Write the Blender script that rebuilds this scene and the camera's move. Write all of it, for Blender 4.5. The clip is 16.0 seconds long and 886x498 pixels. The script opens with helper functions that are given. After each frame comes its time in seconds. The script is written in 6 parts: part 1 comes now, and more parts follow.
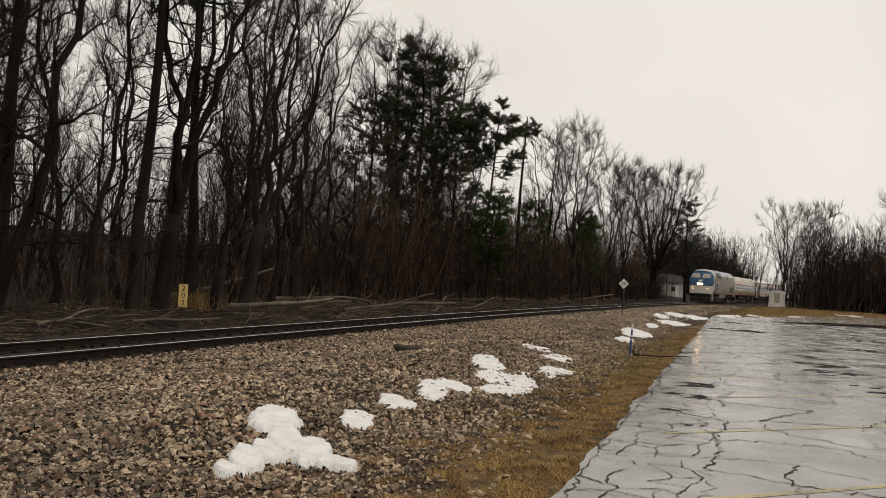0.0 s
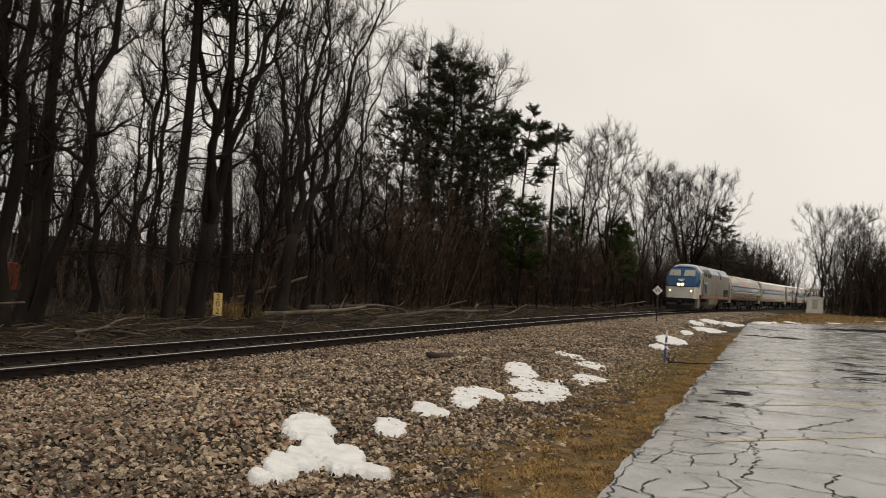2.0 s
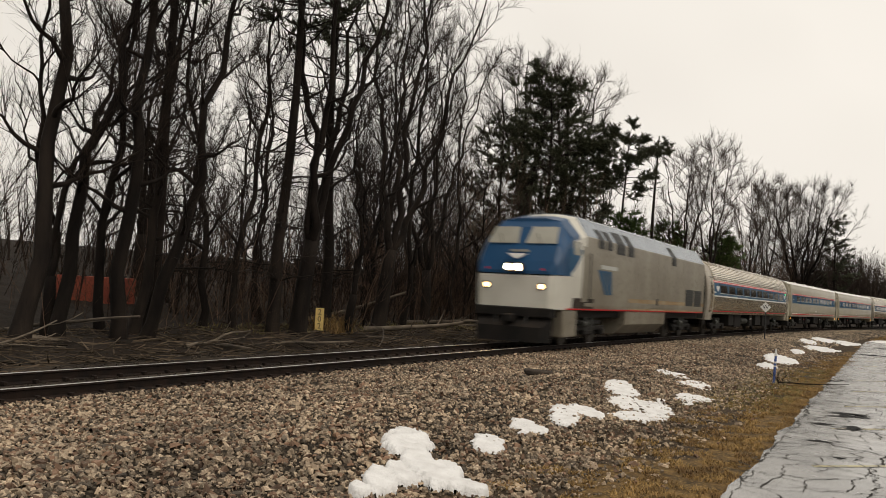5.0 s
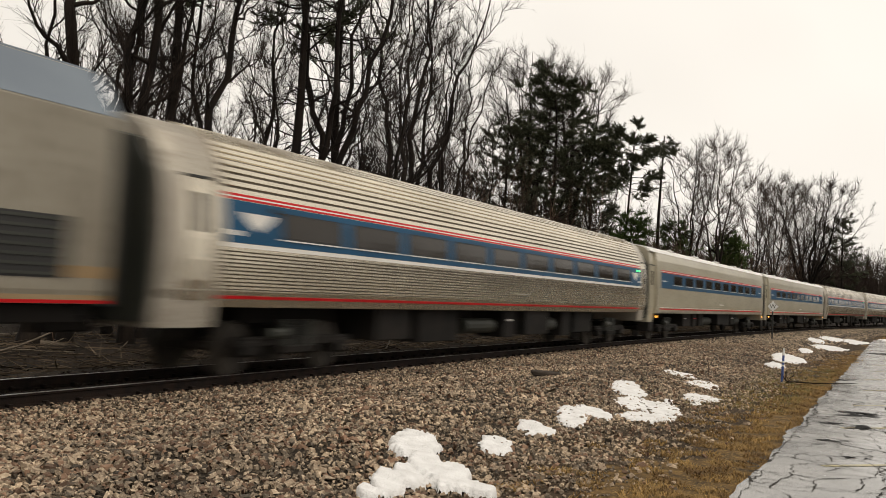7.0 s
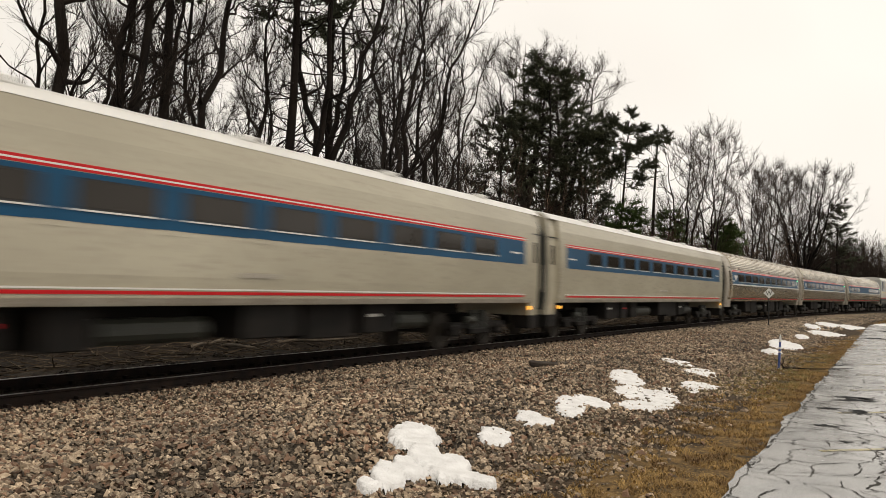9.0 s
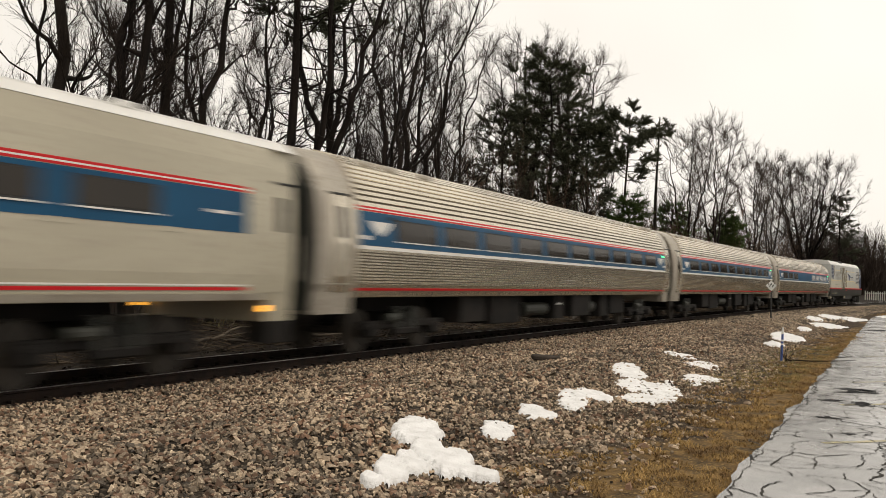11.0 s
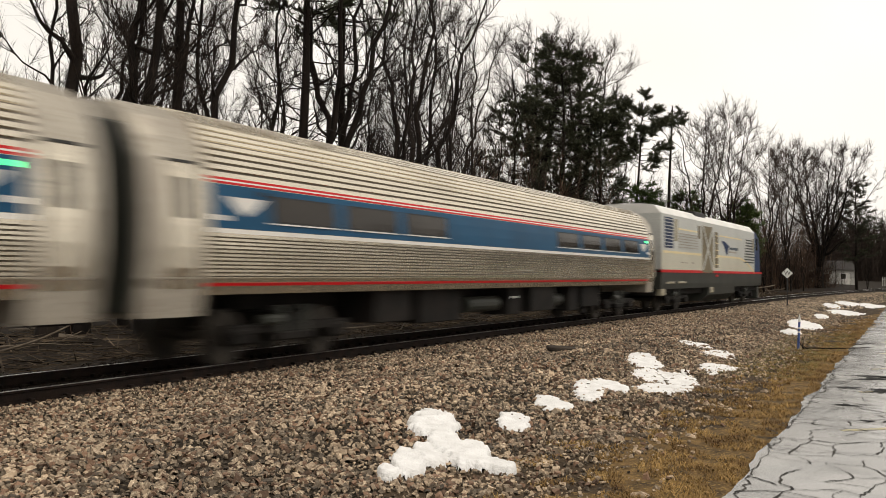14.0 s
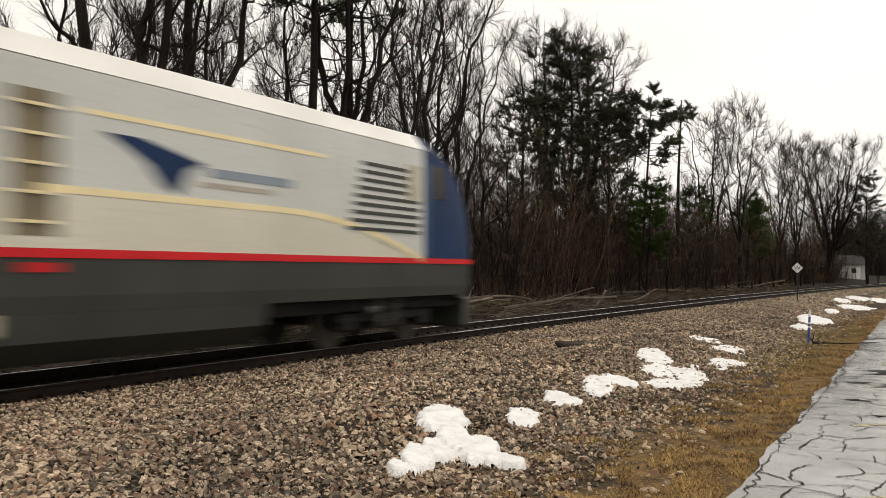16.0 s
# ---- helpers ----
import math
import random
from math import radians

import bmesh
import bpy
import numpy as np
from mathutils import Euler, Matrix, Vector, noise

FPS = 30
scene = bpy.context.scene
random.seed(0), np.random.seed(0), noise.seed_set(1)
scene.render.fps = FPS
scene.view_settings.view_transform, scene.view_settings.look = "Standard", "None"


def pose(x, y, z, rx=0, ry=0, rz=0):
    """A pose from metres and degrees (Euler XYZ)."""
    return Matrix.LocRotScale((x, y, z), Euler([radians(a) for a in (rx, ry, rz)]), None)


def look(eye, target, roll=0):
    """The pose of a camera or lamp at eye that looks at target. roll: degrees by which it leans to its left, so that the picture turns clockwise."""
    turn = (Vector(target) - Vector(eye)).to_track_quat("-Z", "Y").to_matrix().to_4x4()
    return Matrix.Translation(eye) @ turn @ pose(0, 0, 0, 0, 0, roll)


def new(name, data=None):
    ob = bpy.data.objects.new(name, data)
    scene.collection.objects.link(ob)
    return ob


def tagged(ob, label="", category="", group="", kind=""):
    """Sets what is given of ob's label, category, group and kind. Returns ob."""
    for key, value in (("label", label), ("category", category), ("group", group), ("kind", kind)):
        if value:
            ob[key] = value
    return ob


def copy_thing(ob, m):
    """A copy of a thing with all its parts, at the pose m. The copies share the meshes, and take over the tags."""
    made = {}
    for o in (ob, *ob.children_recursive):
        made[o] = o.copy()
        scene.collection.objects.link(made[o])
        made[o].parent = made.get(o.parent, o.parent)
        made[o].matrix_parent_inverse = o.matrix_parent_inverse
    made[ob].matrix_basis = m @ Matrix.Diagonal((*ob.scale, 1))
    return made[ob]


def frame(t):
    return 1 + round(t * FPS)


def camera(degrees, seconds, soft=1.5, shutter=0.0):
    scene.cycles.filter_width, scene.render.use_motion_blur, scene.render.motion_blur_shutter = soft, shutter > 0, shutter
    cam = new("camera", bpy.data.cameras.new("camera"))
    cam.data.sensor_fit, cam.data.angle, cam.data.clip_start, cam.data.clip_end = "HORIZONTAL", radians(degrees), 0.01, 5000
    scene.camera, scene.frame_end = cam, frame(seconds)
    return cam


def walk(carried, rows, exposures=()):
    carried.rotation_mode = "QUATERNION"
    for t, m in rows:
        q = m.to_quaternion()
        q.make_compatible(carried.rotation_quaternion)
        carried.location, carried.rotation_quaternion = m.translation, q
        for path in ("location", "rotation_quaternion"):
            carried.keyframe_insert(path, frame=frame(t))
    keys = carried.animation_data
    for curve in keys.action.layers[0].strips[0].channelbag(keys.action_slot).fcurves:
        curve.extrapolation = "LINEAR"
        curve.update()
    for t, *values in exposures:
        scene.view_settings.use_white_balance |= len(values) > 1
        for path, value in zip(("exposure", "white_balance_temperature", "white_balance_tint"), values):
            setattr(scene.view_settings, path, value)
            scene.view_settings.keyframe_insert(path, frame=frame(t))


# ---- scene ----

# ---- camera ----
EYE = 1.6
cam = camera(56.0, 16.0, 0.8, 0.8)
TURNS = [
    (0.0, 91.84, -3.33, -0.11), (0.5, 91.80, -3.25, 0.02), (1.0, 91.83, -3.29, 0.26), (1.5, 92.04, -3.28, 0.96),
    (2.0, 92.24, -3.05, 2.09), (2.5, 92.35, -3.03, 3.04), (3.0, 92.32, -3.27, 3.80), (3.5, 92.37, -3.23, 5.34),
    (4.0, 92.66, -3.12, 7.09), (4.5, 92.84, -3.20, 8.13), (5.2, 93.00, -3.10, 8.95), (6.2, 93.08, -2.88, 9.22),
    (7.0, 93.07, -2.69, 9.22), (7.5, 93.03, -2.50, 9.21), (8.0, 92.92, -2.31, 9.13), (8.5, 92.75, -1.97, 9.07),
    (9.0, 92.56, -1.70, 8.99), (10.2, 92.25, -1.45, 9.05), (11.5, 92.08, -1.34, 9.29), (12.0, 91.93, -1.22, 9.55),
    (12.5, 91.72, -0.99, 9.76), (13.0, 91.63, -0.79, 9.90), (13.5, 91.59, -0.69, 9.98), (14.0, 91.63, -0.54, 10.09),
    (14.5, 91.63, -0.47, 10.19), (15.0, 91.49, -0.45, 10.36), (15.5, 91.35, -0.40, 10.60), (16.0, 91.34, -0.36, 10.68),
]
walk(cam, [(t, pose(0, 0, EYE, rx, ry, rz)) for t, rx, ry, rz in TURNS], [(0, -0.02, 7100, 10), (4.5, 0.08, 7150, 10), (7, 0.25, 7150, 10), (9, 0.28, 7150, 10), (12.5, 0.36, 7150, 10), (16, 0.43, 7000, 10)])

# ---- light: an overcast winter sky ----
world = bpy.data.worlds.new("overcast_sky")
scene.world = world
world.use_nodes = True
wt = world.node_tree
wn, wl = wt.nodes, wt.links
wn.clear()
w_out, w_bg = wn.new("ShaderNodeOutputWorld"), wn.new("ShaderNodeBackground")
w_sky = wn.new("ShaderNodeTexSky")
w_sky.sky_type, w_sky.sun_disc = "NISHITA", False
w_sky.sun_elevation, w_sky.sun_rotation = radians(35), radians(200)
w_grey = wn.new("ShaderNodeHueSaturation")
w_grey.inputs["Saturation"].default_value = 0.05
w_mix = wn.new("ShaderNodeMix")
w_mix.data_type = "RGBA"
w_mix.inputs["Factor"].default_value = 0.93
w_co, w_no, w_ramp = wn.new("ShaderNodeTexCoord"), wn.new("ShaderNodeTexNoise"), wn.new("ShaderNodeValToRGB")
w_no.inputs["Scale"].default_value, w_no.inputs["Detail"].default_value = 1.3, 3.0
w_ramp.color_ramp.elements[0].position, w_ramp.color_ramp.elements[1].position = 0.36, 0.66
w_ramp.color_ramp.elements[0].color = (8.6, 8.45, 8.3, 1)
w_ramp.color_ramp.elements[1].color = (11.0, 10.9, 10.8, 1)
wl.new(w_co.outputs["Generated"], w_no.inputs["Vector"])
wl.new(w_no.outputs["Fac"], w_ramp.inputs["Fac"])
wl.new(w_sky.outputs["Color"], w_grey.inputs["Color"])
wl.new(w_grey.outputs["Color"], w_mix.inputs["A"])
wl.new(w_ramp.outputs["Color"], w_mix.inputs["B"])
wl.new(w_mix.outputs["Result"], w_bg.inputs["Color"])
w_bg.inputs["Strength"].default_value = 0.078
wl.new(w_bg.outputs["Background"], w_out.inputs["Surface"])
sun = new("sun", bpy.data.lights.new("sun", "SUN"))
sun.data.energy, sun.data.angle, sun.data.color = 0.9, radians(25), (1.0, 0.95, 0.88)
sun.matrix_basis = look((0, 0, 50), (-22, 16, 0))


# ---- materials ----
def mat(name, c1, c2=None, rough=0.7, metal=0.0, scale=6.0, fine=60.0, bump=0.0, c3=None, vary=0.0, island=0.0, spec=0.5, stretch=None, glow=None, rough2=None):
    """Two-scale procedural surface: c1 to c2 by a coarse noise, c3 flecks by a fine one."""
    m = bpy.data.materials.new(name)
    m.use_nodes = True
    nt = m.node_tree
    n, l = nt.nodes, nt.links
    b = n["Principled BSDF"]
    b.inputs["Roughness"].default_value, b.inputs["Metallic"].default_value = rough, metal
    b.inputs["Specular IOR Level"].default_value = spec
    c2 = c2 or tuple(0.75 * v for v in c1)
    co = n.new("ShaderNodeTexCoord")
    mp = n.new("ShaderNodeMapping")
    l.new(co.outputs["Object"], mp.inputs["Vector"])
    if stretch:
        mp.inputs["Scale"].default_value = stretch
    a, f = n.new("ShaderNodeTexNoise"), n.new("ShaderNodeTexNoise")
    a.inputs["Scale"].default_value, a.inputs["Detail"].default_value = scale, 5.0
    f.inputs["Scale"].default_value, f.inputs["Detail"].default_value = fine, 3.0
    for q in (a, f):
        l.new(mp.outputs["Vector"], q.inputs["Vector"])
    ra = n.new("ShaderNodeValToRGB")
    ra.color_ramp.elements[0].position, ra.color_ramp.elements[1].position = 0.35, 0.68
    ra.color_ramp.elements[0].color, ra.color_ramp.elements[1].color = (*c1, 1), (*c2, 1)
    l.new(a.outputs["Fac"], ra.inputs["Fac"])
    out = ra.outputs["Color"]
    if c3:
        rf = n.new("ShaderNodeValToRGB")
        rf.color_ramp.elements[0].position, rf.color_ramp.elements[1].position = 0.52, 0.7
        mx = n.new("ShaderNodeMix")
        mx.data_type = "RGBA"
        l.new(f.outputs["Fac"], rf.inputs["Fac"])
        l.new(rf.outputs["Color"], mx.inputs["Factor"])
        l.new(out, mx.inputs["A"])
        mx.inputs["B"].default_value = (*c3, 1)
        out = mx.outputs["Result"]
    if vary or island:
        hs = n.new("ShaderNodeHueSaturation")
        mr = n.new("ShaderNodeMapRange")
        k = vary or island
        mr.inputs["To Min"].default_value, mr.inputs["To Max"].default_value = 1 - k, 1 + k
        if vary:
            l.new(n.new("ShaderNodeObjectInfo").outputs["Random"], mr.inputs["Value"])
        else:
            l.new(n.new("ShaderNodeNewGeometry").outputs["Random Per Island"], mr.inputs["Value"])
        l.new(mr.outputs["Result"], hs.inputs["Value"])
        l.new(out, hs.inputs["Color"])
        out = hs.outputs["Color"]
    l.new(out, b.inputs["Base Color"])
    if rough2 is not None:
        rr = n.new("ShaderNodeMapRange")
        rr.inputs["From Min"].default_value, rr.inputs["From Max"].default_value = 0.35, 0.65
        rr.inputs["To Min"].default_value, rr.inputs["To Max"].default_value = rough, rough2
        l.new(a.outputs["Fac"], rr.inputs["Value"])
        l.new(rr.outputs["Result"], b.inputs["Roughness"])
    if bump:
        bp = n.new("ShaderNodeBump")
        bp.inputs["Strength"].default_value, bp.inputs["Distance"].default_value = bump, 0.02
        l.new(f.outputs["Fac"], bp.inputs["Height"])
        l.new(bp.outputs["Normal"], b.inputs["Normal"])
    if glow:
        b.inputs["Emission Color"].default_value = (*glow[:3], 1)
        b.inputs["Emission Strength"].default_value = glow[3]
    return m


def wet_asphalt():
    """Grey worn asphalt under a film of rain: smooth where water stands, grainy where it has drained."""
    m = bpy.data.materials.new("wet_asphalt")
    m.use_nodes = True
    n, l = m.node_tree.nodes, m.node_tree.links
    b = n["Principled BSDF"]
    co = n.new("ShaderNodeTexCoord")

    def field(scale, detail, lo, hi, out_lo, out_hi):
        t, r = n.new("ShaderNodeTexNoise"), n.new("ShaderNodeMapRange")
        t.inputs["Scale"].default_value, t.inputs["Detail"].default_value = scale, detail
        r.inputs["From Min"].default_value, r.inputs["From Max"].default_value = lo, hi
        r.inputs["To Min"].default_value, r.inputs["To Max"].default_value = out_lo, out_hi
        l.new(co.outputs["Object"], t.inputs["Vector"])
        l.new(t.outputs["Fac"], r.inputs["Value"])
        return t, r.outputs["Result"]

    def blend(kind, fac, x, y):
        q = n.new("ShaderNodeMix")
        q.data_type, q.blend_type = "RGBA", kind
        for sock, v in (("Factor", fac), ("A", x), ("B", y)):
            if isinstance(v, (tuple, float)):
                q.inputs[sock].default_value = v
            else:
                l.new(v, q.inputs[sock])
        return q.outputs["Result"]

    _, film = field(0.42, 6.0, 0.40, 0.60, 0.0, 1.0)
    _, blotch = field(1.7, 6.0, 0.42, 0.66, 0.0, 1.0)
    grain, speck = field(95.0, 2.0, 0.35, 0.65, 0.0, 1.0)
    base = blend("MIX", blotch, (0.27, 0.265, 0.255, 1.0), (0.165, 0.162, 0.156, 1.0))
    base = blend("MIX", film, base, (0.21, 0.208, 0.203, 1.0))
    base = blend("OVERLAY", 0.35, base, speck)
    l.new(base, b.inputs["Base Color"])
    _, rough = field(0.9, 5.0, 0.38, 0.62, 0.10, 0.30)
    l.new(rough, b.inputs["Roughness"])
    b.inputs["Specular IOR Level"].default_value = 0.75
    bp = n.new("ShaderNodeBump")
    bp.inputs["Strength"].default_value, bp.inputs["Distance"].default_value = 0.06, 0.01
    l.new(grain.outputs["Fac"], bp.inputs["Height"])
    l.new(bp.outputs["Normal"], b.inputs["Normal"])
    return m


M_ASPHALT = wet_asphalt()
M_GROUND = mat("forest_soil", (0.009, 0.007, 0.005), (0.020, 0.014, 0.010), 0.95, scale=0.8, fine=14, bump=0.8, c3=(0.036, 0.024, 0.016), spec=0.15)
M_GRASS = mat("dead_grass", (0.17, 0.105, 0.044), (0.048, 0.034, 0.020), 0.95, scale=5.0, fine=30, bump=0.9, c3=(0.26, 0.17, 0.065), spec=0.15)
M_DIRT = mat("gravelly_soil", (0.030, 0.021, 0.013), (0.066, 0.046, 0.029), 0.95, scale=1.5, fine=34, bump=1.0, c3=(0.12, 0.085, 0.055), spec=0.15)
M_BLADE = mat("grass_blades", (0.37, 0.24, 0.095), (0.12, 0.070, 0.034), 0.9, scale=2.4, fine=20, island=0.35, spec=0.15)
M_GREENBLADE = mat("green_grass_blades", (0.15, 0.14, 0.04), (0.22, 0.17, 0.07), 0.9, scale=1.2, fine=20, island=0.35)
# near-black bed: the shade in the gaps between stones is in its colour
M_BALLAST = mat("shaded_ballast_bed", (0.014, 0.011, 0.008), (0.034, 0.026, 0.019), 0.92, scale=1.1, fine=26, bump=1.0, c3=(0.12, 0.095, 0.070), spec=0.15)
M_STONE = mat("ballast_stone", (0.355, 0.268, 0.185), (0.15, 0.113, 0.080), 0.75, scale=0.45, fine=45, bump=0.4, c3=(0.42, 0.345, 0.25), island=0.85)
M_OILY = mat("oily_ballast", (0.030, 0.024, 0.019), (0.055, 0.044, 0.034), 0.8, scale=1.2, fine=30, bump=0.8, island=0.5, spec=0.15)
M_GROOVE = mat("grimy_shaded_groove", (0.15, 0.125, 0.095), (0.10, 0.085, 0.065), 0.7, scale=2, fine=20)
M_LITTER = mat("dead_twig_litter", (0.040, 0.029, 0.020), (0.095, 0.072, 0.050), 0.9, scale=1, fine=12, island=0.8, spec=0.15)
M_RUSTSTONE = mat("rusty_stone", (0.21, 0.125, 0.080), (0.12, 0.075, 0.05), 0.85, scale=0.6, fine=45, bump=0.4, island=0.5)
M_CRACK = mat("asphalt_crack", (0.012, 0.011, 0.010), (0.03, 0.026, 0.02), 0.9, scale=4, fine=30)
M_PATCH = mat("dark_wet_asphalt", (0.012, 0.012, 0.013), (0.022, 0.022, 0.022), 0.75, scale=2, fine=60, spec=0.1)
M_LINE = mat("worn_yellow_paint", (0.50, 0.42, 0.20), (0.22, 0.20, 0.13), 0.4, scale=2.5, fine=50, c3=(0.12, 0.12, 0.10))
M_SNOW = mat("old_snow", (0.80, 0.80, 0.80), (0.66, 0.655, 0.65), 0.8, scale=6, fine=40, bump=0.7)
M_RAILTOP = mat("polished_rail", (0.80, 0.79, 0.77), (0.66, 0.64, 0.62), 0.42, 0.9, scale=3, fine=30)
M_RAIL = mat("rusty_rail", (0.012, 0.009, 0.008), (0.024, 0.015, 0.011), 0.75, scale=4, fine=40, bump=0.3, spec=0.15)
M_TIE = mat("creosote_timber", (0.035, 0.028, 0.023), (0.07, 0.056, 0.045), 0.9, scale=3, fine=40, bump=0.6, spec=0.15)
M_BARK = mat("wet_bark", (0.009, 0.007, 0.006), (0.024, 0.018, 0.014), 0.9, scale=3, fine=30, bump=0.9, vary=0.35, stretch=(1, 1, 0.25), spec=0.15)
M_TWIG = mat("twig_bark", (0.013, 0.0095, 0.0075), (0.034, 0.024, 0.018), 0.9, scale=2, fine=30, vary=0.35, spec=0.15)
# lighter than twig_bark: distance haze is mixed into this bark colour
M_TWIGB = mat("hazed_grey_brown_twigs", (0.032, 0.024, 0.020), (0.058, 0.044, 0.036), 0.9, scale=2, fine=30, vary=0.3, spec=0.15)
M_RED = mat("reddish_brush", (0.11, 0.070, 0.048), (0.040, 0.027, 0.020), 0.9, scale=0.5, fine=8, island=0.8, spec=0.15)
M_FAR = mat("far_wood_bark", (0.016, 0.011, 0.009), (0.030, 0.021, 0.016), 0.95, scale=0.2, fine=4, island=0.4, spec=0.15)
M_NEEDLE = mat("pine_needles", (0.058, 0.064, 0.042), (0.098, 0.104, 0.066), 0.8, scale=0.8, fine=12, island=0.5, spec=0.15)
M_NEEDLE2 = mat("bright_pine_needles", (0.050, 0.080, 0.024), (0.085, 0.12, 0.036), 0.8, scale=0.8, fine=12, island=0.5, spec=0.15)
M_LOG = mat("weathered_log", (0.06, 0.047, 0.035), (0.15, 0.12, 0.09), 0.9, scale=2, fine=40, bump=0.6, vary=0.5)
M_STEEL = mat("fluted_stainless", (0.80, 0.73, 0.60), (0.64, 0.58, 0.47), 0.26, 0.88, scale=0.7, fine=20, c3=(0.46, 0.42, 0.36), stretch=(0.5, 1, 1.5))
M_STEELDK = mat("dirty_stainless", (0.50, 0.46, 0.39), (0.36, 0.32, 0.27), 0.45, 0.6, scale=1.2, fine=16, c3=(0.28, 0.24, 0.19))
M_CREAM = mat("silver_cream_paint", (0.50, 0.46, 0.355), (0.40, 0.365, 0.28), 0.24, 0.15, scale=0.5, fine=14, c3=(0.38, 0.34, 0.27), stretch=(0.4, 1, 1))
M_GRIMY = mat("grimy_silver_paint", (0.30, 0.275, 0.22), (0.19, 0.165, 0.125), 0.4, 0.1, scale=0.7, fine=12, c3=(0.14, 0.115, 0.08), stretch=(1, 1, 0.4))
M_NOSE = mat("pale_nose_paint", (0.66, 0.64, 0.57), (0.56, 0.54, 0.47), 0.4, 0.1, scale=0.8, fine=14)
M_ROOF = mat("pale_roof", (0.78, 0.77, 0.74), (0.64, 0.63, 0.60), 0.35, 0.1, scale=0.8, fine=14)
M_BLUE = mat("deep_blue_paint", (0.003, 0.072, 0.160), (0.002, 0.054, 0.122), 0.45, scale=0.8, fine=20, spec=0.25)
M_NAVY = mat("navy_paint", (0.005, 0.026, 0.088), (0.004, 0.019, 0.064), 0.5, scale=0.8, fine=20, spec=0.2)
M_NOSEBLUE = mat("sky_blue_paint", (0.008, 0.062, 0.155), (0.006, 0.050, 0.125), 0.32, scale=0.8, fine=20, spec=0.35)
M_SLATE = mat("slate_blue_roof", (0.20, 0.24, 0.28), (0.15, 0.18, 0.22), 0.24, 0.35, scale=0.8, fine=20)
M_REDP = mat("red_stripe_paint", (0.60, 0.012, 0.018), (0.48, 0.012, 0.016), 0.45, spec=0.25, scale=2, fine=20)
M_WHITEP = mat("white_paint", (0.78, 0.76, 0.72), (0.66, 0.64, 0.60), 0.45, scale=2, fine=20)
M_YELP = mat("cream_line_paint", (0.82, 0.70, 0.42), (0.72, 0.60, 0.34), 0.45, scale=2, fine=20)
M_GREY = mat("silver_grey_paint", (0.56, 0.57, 0.545), (0.48, 0.49, 0.465), 0.35, 0.1, scale=0.5, fine=16, c3=(0.42, 0.42, 0.39))
M_LOWCREAM = mat("cream_lower_paint", (0.62, 0.60, 0.50), (0.52, 0.50, 0.41), 0.35, 0.05, scale=0.5, fine=16, c3=(0.48, 0.45, 0.36))
M_CHAR = mat("charcoal_paint", (0.020, 0.023, 0.018), (0.036, 0.037, 0.030), 0.55, scale=0.8, fine=14)
M_TAN = mat("brown_dusty_panel", (0.20, 0.165, 0.10), (0.14, 0.115, 0.075), 0.7, scale=1.5, fine=20)
M_ORANGE = mat("road_grime", (0.26, 0.16, 0.07), (0.34, 0.27, 0.17), 0.6, scale=0.8, fine=14)
M_UNDER = mat("black_underframe", (0.008, 0.0075, 0.007), (0.018, 0.015, 0.013), 0.75, scale=2, fine=20, spec=0.2)
M_WHEEL = mat("wheel_steel", (0.028, 0.024, 0.020), (0.055, 0.045, 0.035), 0.6, 0.2, scale=3, fine=20)
M_GLASS = mat("tinted_glass", (0.024, 0.020, 0.016), (0.036, 0.030, 0.024), 0.10, scale=0.6, fine=10, spec=0.28)
# pale base colour stands in for sky mirrored by the raked panes
M_CABGLASS = mat("sky_pale_cab_glass", (0.36, 0.35, 0.30), (0.28, 0.27, 0.23), 0.06, scale=1.2, fine=10)
M_RUBBER = mat("black_rubber", (0.02, 0.02, 0.02), (0.035, 0.035, 0.034), 0.8, scale=4, fine=30)
M_LAMP = mat("headlight_glow", (1, 0.9, 0.7), (1, 0.9, 0.7), 0.3, glow=(1.0, 0.56, 0.24, 170.0))
M_DITCH = mat("ditch_light_glow", (1, 0.9, 0.7), (1, 0.9, 0.7), 0.3, glow=(1.0, 0.60, 0.26, 7.0))
M_GREENL = mat("green_indicator_glow", (0.1, 1, 0.4), (0.1, 1, 0.4), 0.3, glow=(0.05, 0.9, 0.30, 2.5))
M_AMBER = mat("amber_lamp_glow", (1, 0.5, 0.1), (1, 0.5, 0.1), 0.3, glow=(1.0, 0.45, 0.06, 1.5))
M_SIGNY = mat("faded_yellow_board", (0.78, 0.56, 0.20), (0.66, 0.46, 0.16), 0.6, scale=3, fine=30)
M_BLACK = mat("black_paint", (0.012, 0.012, 0.012), (0.02, 0.02, 0.02), 0.6, scale=3, fine=30)
M_SIGNW = mat("white_sign_paint", (0.72, 0.72, 0.70), (0.6, 0.6, 0.58), 0.6, scale=3, fine=30)
M_MARKER = mat("blue_plastic_marker", (0.05, 0.10, 0.30), (0.04, 0.07, 0.22), 0.5, scale=3, fine=30)
M_SIDING = mat("pale_siding", (0.50, 0.49, 0.46), (0.42, 0.41, 0.38), 0.8, scale=0.6, fine=8)
M_ROOFSH = mat("grey_shingles", (0.13, 0.12, 0.12), (0.09, 0.085, 0.08), 0.9, scale=1, fine=10)
M_REDBOX = mat("faded_orange_red_paint", (0.34, 0.07, 0.035), (0.24, 0.05, 0.03), 0.7, scale=0.8, fine=10)


